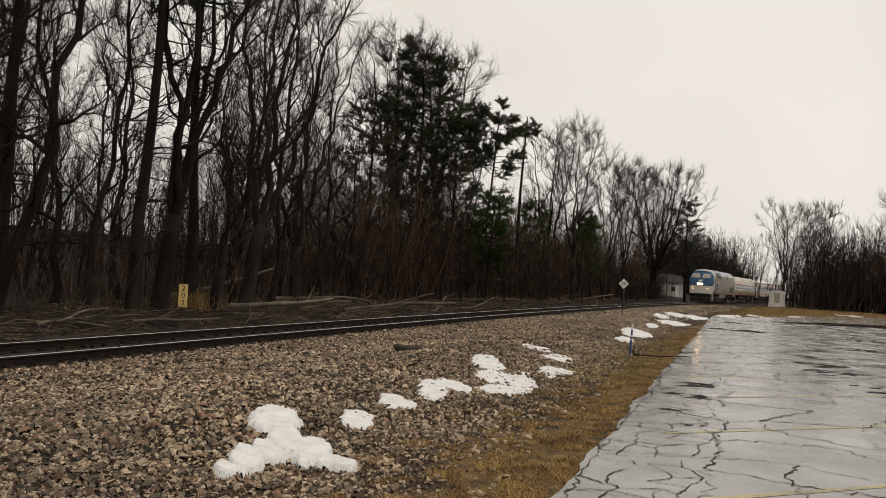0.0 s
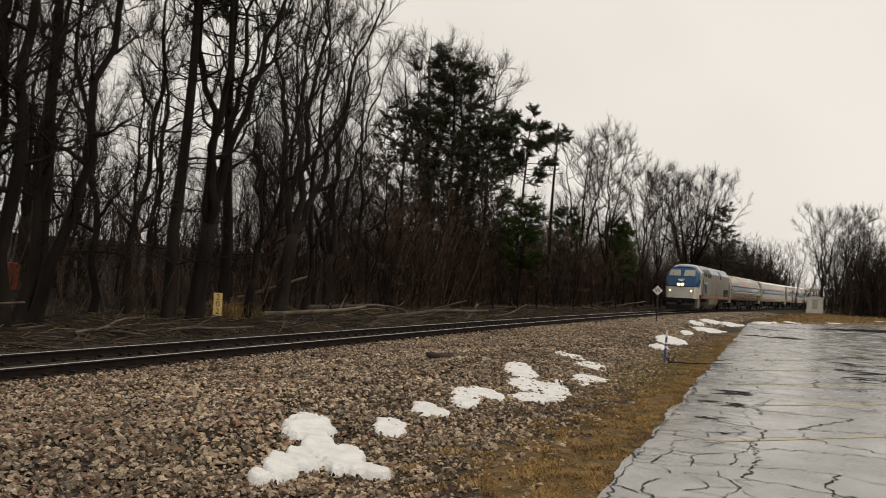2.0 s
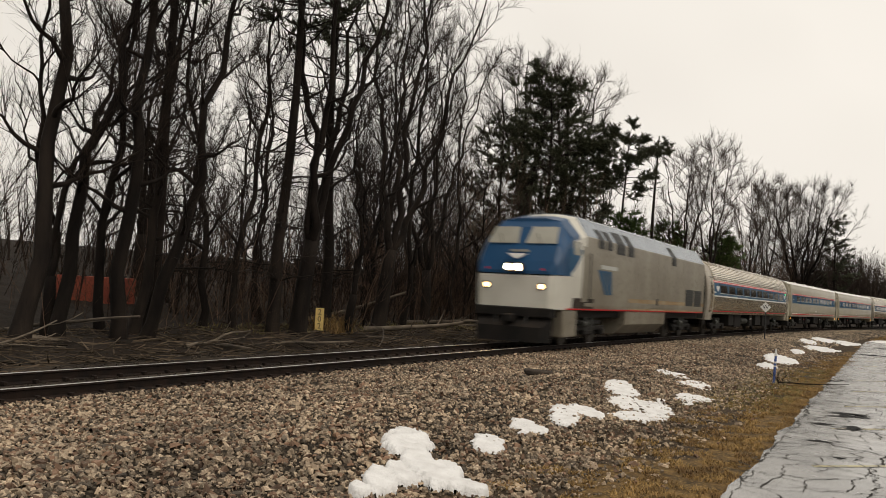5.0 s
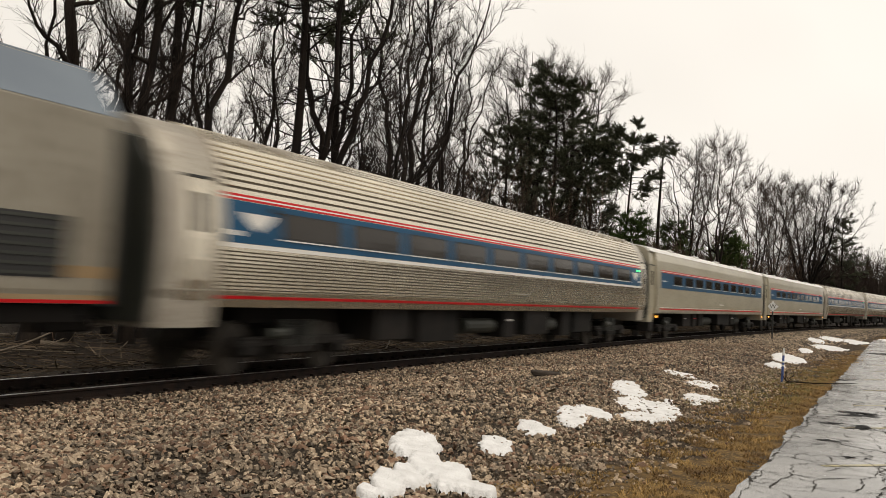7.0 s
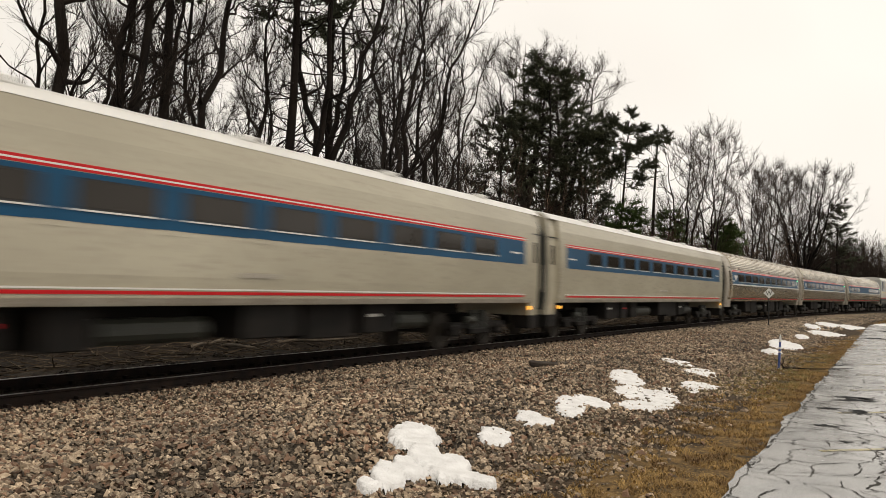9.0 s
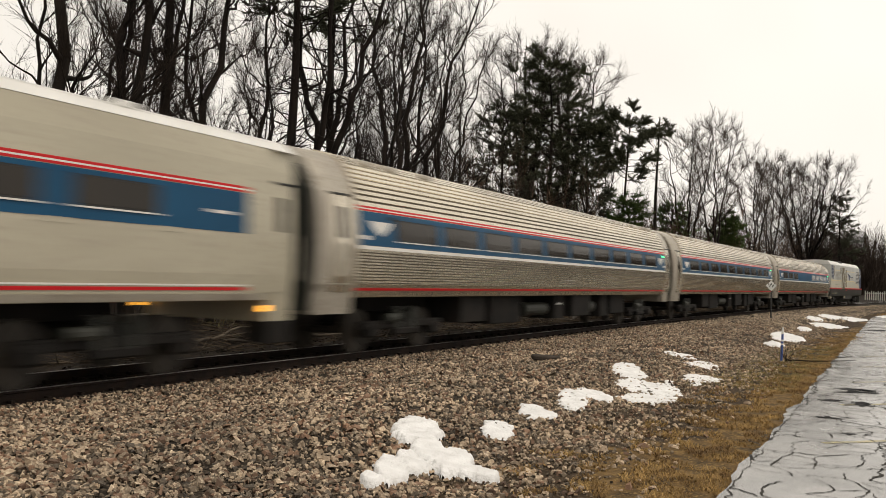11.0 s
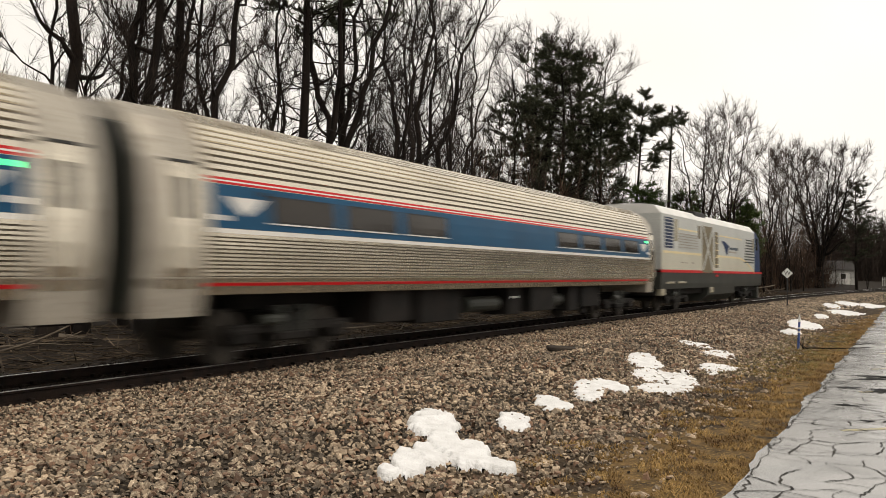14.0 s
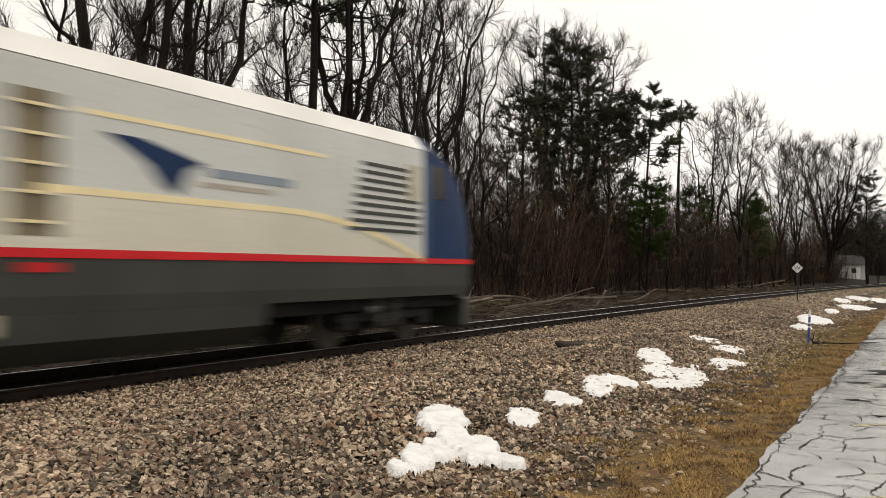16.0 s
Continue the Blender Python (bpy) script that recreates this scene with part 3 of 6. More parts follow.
def window(parent, half, x0, x1, z0, z1, side, glass=M_GLASS):
    fr = part("window", side_strip(half, z0, z1, x0, x1, 0.014, side, 0.02), M_RUBBER, parent)
    part("pane", side_strip(half, z0 + 0.035, z1 - 0.03, x0 + 0.04, x1 - 0.04, 0.018, side, 0.012), glass, fr, "dark tinted glass")
    part("window_sill", side_strip(half, z0 - 0.02, z0 + 0.004, x0 - 0.02, x1 + 0.02, 0.03, side, 0.03, 1), M_WHITEP, fr)


def coach(kind, blanks=()):
    """A passenger coach 26 m long; kind: fluted or smooth."""
    rng = random.Random(11 if kind == "fluted" else 12)
    fl = kind == "fluted"
    half = AMF if fl else HOR
    car = new("passenger_coach")
    lo, hi = -12.75, 12.75
    if fl:
        zones = [(1.48, 2.15, 11), (3.12, 4.186, 17)]
        prof = full(ribbed(half, zones))
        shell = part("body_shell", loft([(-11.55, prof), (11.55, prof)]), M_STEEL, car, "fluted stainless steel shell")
        # groove faces go dark brown: grime plus the shade between flutes, as colour
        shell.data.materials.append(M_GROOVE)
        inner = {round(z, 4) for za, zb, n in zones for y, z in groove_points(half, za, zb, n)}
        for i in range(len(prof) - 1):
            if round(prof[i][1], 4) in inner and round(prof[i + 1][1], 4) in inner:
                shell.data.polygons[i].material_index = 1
        small = [(y * 0.985, z * 0.998 if z > 3 else z) for y, z in half]
        low = [(small[0][0], 0.88)] + small[1:]
        inn = [(y * 0.95, 1.2 + (z - 1.2) * 0.985) if z > 1.0 else (y * 0.95, z) for y, z in low]
        for e in (-1, 1):
            part("vestibule", loft([(e * 11.552, full(low)), (e * 12.4, full(low)), (e * 12.66, full(inn))]), M_STEELDK, car, "smooth dirty stainless vestibule")
    else:
        part("body_shell", loft([(-11.95, full(half)), (11.95, full(half))]), M_CREAM, car, "smooth cream-silver painted shell")
        part("roof", loft([(-12.55, [(-y - 0.006, z + 0.006) for y, z in half[7:]] + [(y + 0.006, z + 0.006) for y, z in half[-2:6:-1]]), (12.55, [(-y - 0.006, z + 0.006) for y, z in half[7:]] + [(y + 0.006, z + 0.006) for y, z in half[-2:6:-1]])]), M_ROOF, car, "pale weathered roof")
        inn = [(y * 0.93, z * (0.995 if z > 3 else 1)) for y, z in half]
        inn[0] = (inn[0][0], 0.80)
        for e in (-1, 1):
            part("vestibule", loft([(e * 11.952, full(inn)), (e * 12.62, full(inn))]), M_CREAM, car, "cream vestibule end")
            for side in (-1, 1):
                part("step_well", box(*sorted((e * 11.98, e * 12.6)), *sorted((side * 0.9, side * 1.44)), 0.42, 0.80, 0.01), M_UNDER, car)
                part("step_lamp", box(*sorted((e * 11.7, e * 11.9)), *sorted((side * 1.5, side * 1.515)), 0.98, 1.08, 0.004), M_AMBER, car, "small amber glowing lamp")
    for e in (-1, 1):
        # thin charcoal cap painted dark for the shade between coupled cars
        part("end_wall", loft([(e * 12.625, full([(1.30, 0.95), (1.38, 1.4), (1.40, 2.2), (1.34, 3.2), (1.0, 3.75), (0.0, 3.95)])), (e * 12.70, full([(1.26, 0.95), (1.34, 1.4), (1.36, 2.2), (1.30, 3.2), (0.96, 3.70), (0.0, 3.90)]))]), M_CHAR, car, "dark end cap standing in for the shade between coaches")
        part("gangway", loft([(e * 12.62, full([(0.55, 1.15), (0.60, 1.4), (0.62, 3.1), (0.5, 3.5), (0.0, 3.62)])), (e * 12.98, full([(0.55, 1.15), (0.60, 1.4), (0.62, 3.1), (0.5, 3.5), (0.0, 3.62)]))]), M_RUBBER, car, "black rubber gangway bellows")
        part("coupler", box(*sorted((e * 12.6, e * 13.0)), -0.16, 0.16, 0.75, 1.0, 0.03), M_UNDER, car)
    xb = 11.5 if fl else 11.3
    zb0, zb1 = (2.24, 2.93) if fl else (2.27, 2.93)
    for side in (-1, 1):
        part("window_band", side_strip(half, zb0, zb1, -xb, xb, 0.008, side), M_BLUE, car, "deep blue painted window band")
        for z0, z1, m in ((2.94, 2.975, M_REDP), (2.975, 3.0, M_WHITEP), (3.0, 3.04, M_REDP)):
            part("stripe", side_strip(half, z0, z1, -xb, xb, 0.010, side, 0.015, 1), m, car)
        if fl:
            part("stripe", side_strip(half, 2.165, 2.235, -xb, xb, 0.012, side, 0.015, 1), M_WHITEP, car, "pale belt rail")
        part("stripe", side_strip(half, 1.335, 1.385, -xb, xb, 0.010, side, 0.015, 1), M_REDP, car, "red lower stripe")
        if not fl:
            part("stripe", side_strip(half, 1.405, 1.43, -xb, xb, 0.010, side, 0.015, 1), M_WHITEP, car)
            part("side_sill", side_strip(half, 1.18, 1.285, -xb - 0.4, xb + 0.4, 0.02, side, 0.03, 1), M_STEELDK, car)
        wz = (2.37, 2.83) if fl else (2.44, 2.86)
        n, pitch, wide = (10, 2.06, 1.74) if fl else (10, 1.93, 1.45)
        for i in range(n):
            if i in blanks:
                continue
            x = (i - (n - 1) / 2) * pitch
            window(car, half, x - wide / 2, x + wide / 2, wz[0], wz[1], side)
            if not fl:
                part("bracket", side_strip(half, 2.20, 2.275, x + 0.8, x + 1.1, 0.014, side, 0.015, 1), M_CREAM, car)
        for e in (-1, 1):
            # door of the vestibule and its pane, emblem and lettering as plain shapes
            d0, d1 = sorted((e * 11.72, e * 12.30)) if fl else sorted((e * 12.0, e * 12.55))
            hv = [(y * (0.985 if fl else 0.93), z) for y, z in half]
            door = part("door", side_strip(hv, 1.30, 3.18, d0, d1, 0.014, side, 0.02, 6), M_STEEL if fl else M_CREAM, car)
            part("pane", side_strip(hv, 2.35, 2.95, d0 + 0.16, d1 - 0.16, 0.02, side, 0.012), M_GLASS, door)
            part("door_hood", side_strip(hv, 3.18, 3.22, d0 - 0.05, d1 + 0.05, 0.03, side, 0.03, 1), M_RUBBER, door)
            part("grab_handle", rod((d1 + 0.1, side * 1.56, 1.5), (d1 + 0.1, side * 1.56, 2.3), 0.018), M_STEELDK, car)
            x = e * 10.75
            if fl:
                part("emblem", prism([(x - 0.42, 2.74), (x + 0.42, 2.74), (x + 0.28, 2.60), (x, 2.44), (x - 0.28, 2.60)], *sorted((side * 1.592, side * 1.604))), M_WHITEP, car, "pale pointed emblem")
                part("lettering_bar", side_strip(half, 2.36, 2.44, x + 0.55 * e - 0.16, x + 0.55 * e + 0.16, 0.016, side, 0.01, 1), M_WHITEP, car)
                part("indicator_lamp", side_strip(half, 2.80, 2.87, x + 0.45 - 0.09, x + 0.45 + 0.09, 0.03, side, 0.03, 1), M_GREENL if e > 0 else M_RUBBER, car, "small door indicator lamp")
            else:
                part("lettering_bar", side_strip(half, 2.55, 2.6, x - 0.35, x + 0.2, 0.016, side, 0.01, 1), M_WHITEP, car)
        part("number_bar", side_strip(half, 1.62, 1.70, -0.5, 0.5, 0.02, side, 0.01, 1), M_STEELDK, car)
    vents = (-10.6, -9.7, -8.2, 8.2, 9.7, 10.6) if fl else (-9, -4.5, 0, 4.5, 9)
    for x in vents:
        for side in (-1, 1):
            y = side * (1.0 if fl else 1.16)
            z = 3.98 if fl else 3.97
            part("roof_vent", box(x - 0.22, x + 0.22, y - 0.13, y + 0.13, z - 0.05, z + 0.06, 0.02), M_STEELDK if fl else M_ROOF, car)
    underfloor(car, rng, -6.7, 6.7)
    for x in (-9.07, 9.07):
        bogie(car, x)
    return car


def tag_coach(car, text):
    return tagged(car, text, "railway carriage", "coaches of the passing train")


FLUTED_TEXT = "fluted stainless steel passenger coach with blue window band and red stripes"
SMOOTH_TEXT = "smooth cream-silver passenger coach with blue window band and red stripes"
coach_a = tag_coach(coach("fluted"), FLUTED_TEXT)
coach_b = tag_coach(coach("smooth"), SMOOTH_TEXT)
coach_c = copy_thing(coach_b, Matrix())
coach_d = copy_thing(coach_a, Matrix())
coach_e = copy_thing(coach_a, Matrix())
coach_f = tag_coach(coach("fluted", (3, 4, 5)), "fluted stainless steel cafe coach with a long blank blue panel")


P42 = [(1.47, 1.22), (1.50, 1.4), (1.52, 2.0), (1.52, 3.0), (1.50, 3.74), (1.04, 4.42), (0.5, 4.51), (0.0, 4.53)]


def diesel_front():
    """The leading diesel: blue raked nose, silver sides."""
    loco = new("diesel_locomotive")
    a, n = full(P42), len(P42)

    def sec(w, top, low=1.22):
        return full([(y * w, low + (z - 1.22) * (top - low) / (4.38 - 1.22)) for y, z in P42])

    part("body_shell", loft([(-7.9, a), (9.85, a)]), M_GRIMY, loco, "silver-grey dirty side panels")
    # nose in two parts: silver lower front and blue raked upper front
    def yz(x, w, zs):
        return (x, [(-1.47 * w, zs[0]), (-1.52 * w, zs[1]), (1.52 * w, zs[1]), (1.47 * w, zs[0])])

    part("nose", loft([(-10.42, [(-1.18, 1.22), (-1.22, 2.28), (1.22, 2.28), (1.18, 1.22)]), (-10.25, [(-1.40, 1.22), (-1.43, 2.30), (1.43, 2.30), (1.40, 1.22)]), (-9.6, [(-1.47, 1.22), (-1.52, 2.32), (1.52, 2.32), (1.47, 1.22)]), (-7.902, [(-1.47, 1.22), (-1.52, 2.32), (1.52, 2.32), (1.47, 1.22)])]), M_NOSE, loco, "pale lower nose")
    up = lambda x, w, z1, wt: (x, [(-1.52 * w, 2.322), (-1.52 * w, 2.322 + (z1 - 2.322) * 0.66), (-1.05 * wt, z1), (1.05 * wt, z1), (1.52 * w, 2.322 + (z1 - 2.322) * 0.66), (1.52 * w, 2.322)])
    part("cab_front", loft([up(-10.43, 0.80, 2.42, 1.1), up(-10.28, 0.93, 2.75, 1.25), up(-9.95, 0.99, 3.30, 1.22), up(-9.55, 1.0, 3.92, 1.05), up(-9.302, 1.0, 4.14, 1.0)]), M_NOSEBLUE, loco, "bright blue raked cab front")
    part("cab_side", loft([(-9.3, full([(1.52, 2.322), (1.52, 2.8), (1.51, 3.3), (1.51, 3.52), (1.05, 4.10), (0.5, 4.13), (0.0, 4.14)])), (-8.6, full([(1.52, 2.322), (1.52, 2.8), (1.51, 3.4), (1.50, 3.62), (1.02, 4.28), (0.5, 4.35), (0.0, 4.37)])), (-7.902, full([(1.52, 2.322), (1.52, 2.8), (1.51, 3.4), (1.50, 3.74), (1.04, 4.42), (0.5, 4.51), (0.0, 4.53)]))]), M_NOSE, loco, "pale cab side")
    crown = lambda x, dz: (x, [(-1.515, 3.50 + dz), (-1.50, 3.625 + dz), (-1.03, 4.19 + dz), (-0.5, 4.28 + dz), (0.5, 4.28 + dz), (1.03, 4.19 + dz), (1.50, 3.625 + dz), (1.515, 3.50 + dz)])
    part("cab_roof", loft([crown(-9.31, -0.04), crown(-8.62, 0.10)]), M_NOSEBLUE, loco, "blue cab roof")
    roof = [(-1.02, 4.285), (-0.95, 4.335), (-0.5, 4.39), (0, 4.41), (0.5, 4.39), (0.95, 4.335), (1.02, 4.285)]
    roof = [(y, z + 0.14) for y, z in roof]
    part("roof", loft([(-7.9, roof), (9.87, roof)]), M_SLATE, loco, "slate-blue roof")
    for side in (-1, 1):
        part("roof_edge", side_strip(P42, 3.77, 4.41, -7.9, 9.86, 0.008, side, 0.015, 3), M_SLATE, loco, "sloped slate-silver roof edge")
    for y in (-0.68, 0.68):
        bm = bmesh.new()
        pts = [(-9.985, y - 0.54, 3.34), (-9.985, y + 0.54, 3.34), (-9.615, y + 0.46, 3.92), (-9.615, y - 0.46, 3.92)]
        f = [bm.verts.new(p) for p in pts]
        g = [bm.verts.new((p[0] + 0.05, p[1], p[2])) for p in pts]
        bm.faces.new(f)
        for i in range(4):
            bm.faces.new((f[i], f[(i + 1) % 4], g[(i + 1) % 4], g[i]))
        fr = part("windscreen", bm, M_CABGLASS, loco, "windscreen pane with sky reflection in its pale colour")
        part("wiper", rod((-10.0, y, 3.33), (-9.8, y + 0.2, 3.68), 0.012, sides=6), M_RUBBER, fr)
    for y in (-0.17, 0.17):
        hl = part("headlight", rod((-10.56, y, 2.52), (-10.3, y, 2.52), 0.16, sides=18), M_BLACK, loco, "round headlight, lit")
        part("lens", rod((-10.568, y, 2.52), (-10.56, y, 2.52), 0.10, sides=18), M_LAMP, hl, "glowing warm lens")
    for y in (-0.98, 0.98):
        dl = part("ditch_light", rod((-10.46, y, 1.92), (-10.28, y, 1.92), 0.13, sides=18), M_BLACK, loco, "ditch light, lit")
        part("lens", rod((-10.468, y, 1.92), (-10.46, y, 1.92), 0.085, sides=18), M_DITCH, dl, "glowing warm lens")
        part("number_board", box(-10.40, -10.30, y - 0.2, y + 0.2, 1.38, 1.66, 0.02), M_BLACK, loco)
        part("marker_lamp", rod((-10.42, y, 2.46), (-10.30, y, 2.46), 0.06, sides=12), M_REDP, loco)
    part("emblem", prism([(-0.34, 0), (0.34, 0), (0.2, -0.10), (0, -0.2), (-0.2, -0.1)], -0.01, 0.01), M_WHITEP, loco, "pale pointed emblem").matrix_basis = pose(-10.29, 0, 2.98, 0, 0, 90) @ pose(0, 0, 0, 22, 0, 0)
    part("emblem_bar", box(-10.14, -10.06, -0.34, 0.34, 3.04, 3.12, 0.01), M_CABGLASS, loco)
    # coupler, plough and steps
    part("pilot_beam", box(-10.5, -10.2, -1.35, 1.35, 0.92, 1.24, 0.04), M_UNDER, loco)
    part("plough", loft([(-10.75, [(-1.1, 0.14), (-1.15, 0.62), (1.15, 0.62), (1.1, 0.14)]), (-10.3, [(-1.3, 0.14), (-1.35, 0.92), (1.35, 0.92), (1.3, 0.14)])]), M_UNDER, loco, "dark steel snow plough")
    part("coupler", box(-10.95, -10.4, -0.16, 0.16, 0.74, 1.02, 0.04), M_UNDER, loco)
    for y in (-0.55, 0.55):
        part("air_hose", rod((-10.52, y, 0.95), (-10.7, y * 0.9, 0.45), 0.03, sides=8), M_RUBBER, loco)
    for side in (-1, 1):
        part("cab_window", side_strip(P42, 3.05, 3.50, -9.15, -8.5, 0.020, side), M_CABGLASS, loco, "cab side window with sky reflection in its pale colour")
        part("cab_door", side_strip(P42, 1.5, 3.4, -8.25, -7.7, 0.008, side, 0.015, 4), M_GRIMY, loco)
        part("grab_handle", rod((-7.6, side * 1.57, 1.5), (-7.6, side * 1.57, 3.2), 0.02), M_BLACK, loco)
        part("nose_flash", prism([(-9.56, 2.335), (-9.1, 2.52), (-8.7, 2.80), (-8.32, 3.16), (-8.32, 3.26), (-9.30, 3.26), (-9.56, 3.2)], *sorted((side * 1.49, side * 1.531))), M_BLUE, loco, "dark blue flash sweeping up behind the nose")
        part("window_post", side_strip(P42, 3.26, 3.62, -9.31, -9.2, 0.016, side, 0.02, 1), M_NOSEBLUE, loco)
        for x0, x1, z0, z1 in ((-6.7, -6.1, 3.44, 4.12), (-5.8, -5.2, 3.44, 4.12), (-4.7, -3.7, 3.36, 4.2), (-3.3, -2.6, 3.36, 4.2), (3.3, 4.0, 3.36, 4.2)):
            g = part("air_grille", side_strip(P42, z0, z1, x0, x1, 0.022, side, 0.03, 6), M_BLACK, loco, "black louvred grille")
            for i in range(4):
                z = z0 + (z1 - z0) * (i + 0.5) / 4
                part("slat", side_strip(P42, z - 0.02, z + 0.02, x0 + 0.03, x1 - 0.03, 0.034, side, 0.02, 1), M_CHAR, g)
        for x0, x1 in ((6.0, 7.5), (7.7, 9.2)):
            g = part("air_grille", side_strip(P42, 1.55, 2.35, x0, x1, 0.010, side), M_BLACK, loco, "black louvred grille")
            for i in range(7):
                z = 1.6 + 0.7 * i / 6
                part("slat", side_strip(P42, z - 0.02, z + 0.02, x0 + 0.03, x1 - 0.03, 0.022, side, 0.02, 1), M_CHAR, g)
        part("stripe", side_strip(P42, 1.225, 1.27, -9.5, 9.85, 0.012, side, 0.015, 1), M_REDP, loco)
        part("lower_panel", side_strip(P42, 1.272, 1.72, -3.0, 9.85, 0.006, side, 0.01, 1), M_ORANGE, loco, "brownish grime along the lower side")
        for k, (dx, w) in enumerate(((0, 0.50), (0.60, 0.42), (1.12, 0.34))):
            part("emblem", prism([(-6.7 + dx, 2.66), (-6.7 + dx + w, 2.66), (-5.9 + dx * 0.55 + w * 0.4, 1.8), (-5.9 + dx * 0.55, 1.8)], *sorted((side * 1.515, side * 1.534))), M_BLUE, loco, "blue swept emblem")
        part("grime_panel", side_strip(P42, 1.275, 1.62, -9.0, -7.0, 0.007, side, 0.01, 1), M_TIE, loco, "black soot around the cab steps")
        part("lettering_bar", side_strip(P42, 2.72, 2.86, -6.4, -4.6, 0.01, side, 0.01, 1), M_GREY, loco)
        for x in (-2.0, 1.0, 3.0, 5.4):
            part("panel_seam", side_strip(P42, 1.3, 3.6, x, x + 0.02, 0.006, side, 0.01, 3), M_STEELDK, loco)
        part("number_bar", side_strip(P42, 1.5, 1.8, 0.9, 1.15, 0.01, side, 0.01, 1), M_BLACK, loco)
        part("cab_steps", box(-9.7, -8.5, *sorted((side * 1.05, side * 1.46)), 0.32, 1.215, 0.03), M_GRIMY, loco, "pale grimy step box")
    part("fuel_tank", loft([(-3.2, full([(1.0, 0.32), (1.42, 0.7), (1.46, 1.218), (0.0, 1.218)])), (2.6, full([(1.0, 0.32), (1.42, 0.7), (1.46, 1.218), (0.0, 1.218)]))]), M_GRIMY, loco, "pale grimy fuel tank")
    part("exhaust_stack", box(-1.2, 0.4, -0.4, 0.4, 4.50, 4.63, 0.03), M_BLACK, loco)
    part("horn", rod((-7.6, 0.3, 4.60), (-8.0, 0.3, 4.60), 0.05, 0.09), M_BLACK, loco)
    part("rear_coupler", box(9.8, 10.5, -0.16, 0.16, 0.75, 1.0, 0.03), M_UNDER, loco)
    part("rear_gangway", box(9.85, 10.45, -0.6, 0.6, 1.2, 3.4, 0.03), M_RUBBER, loco)
    part("underframe", box(-10.2, 9.8, -1.2, 1.2, 0.95, 1.215, 0.02), M_UNDER, loco)
    for x in (-6.6, 6.6):
        bogie(loco, x, 2.75, 0.51, True)
    return tagged(loco, "diesel passenger locomotive, blue nose, silver sides, headlights lit", "locomotive")


CHG = [(1.46, 1.02), (1.48, 1.3), (1.50, 1.7), (1.50, 2.6), (1.49, 3.6), (1.48, 4.12), (1.18, 4.48), (0.7, 4.54), (0.0, 4.56)]


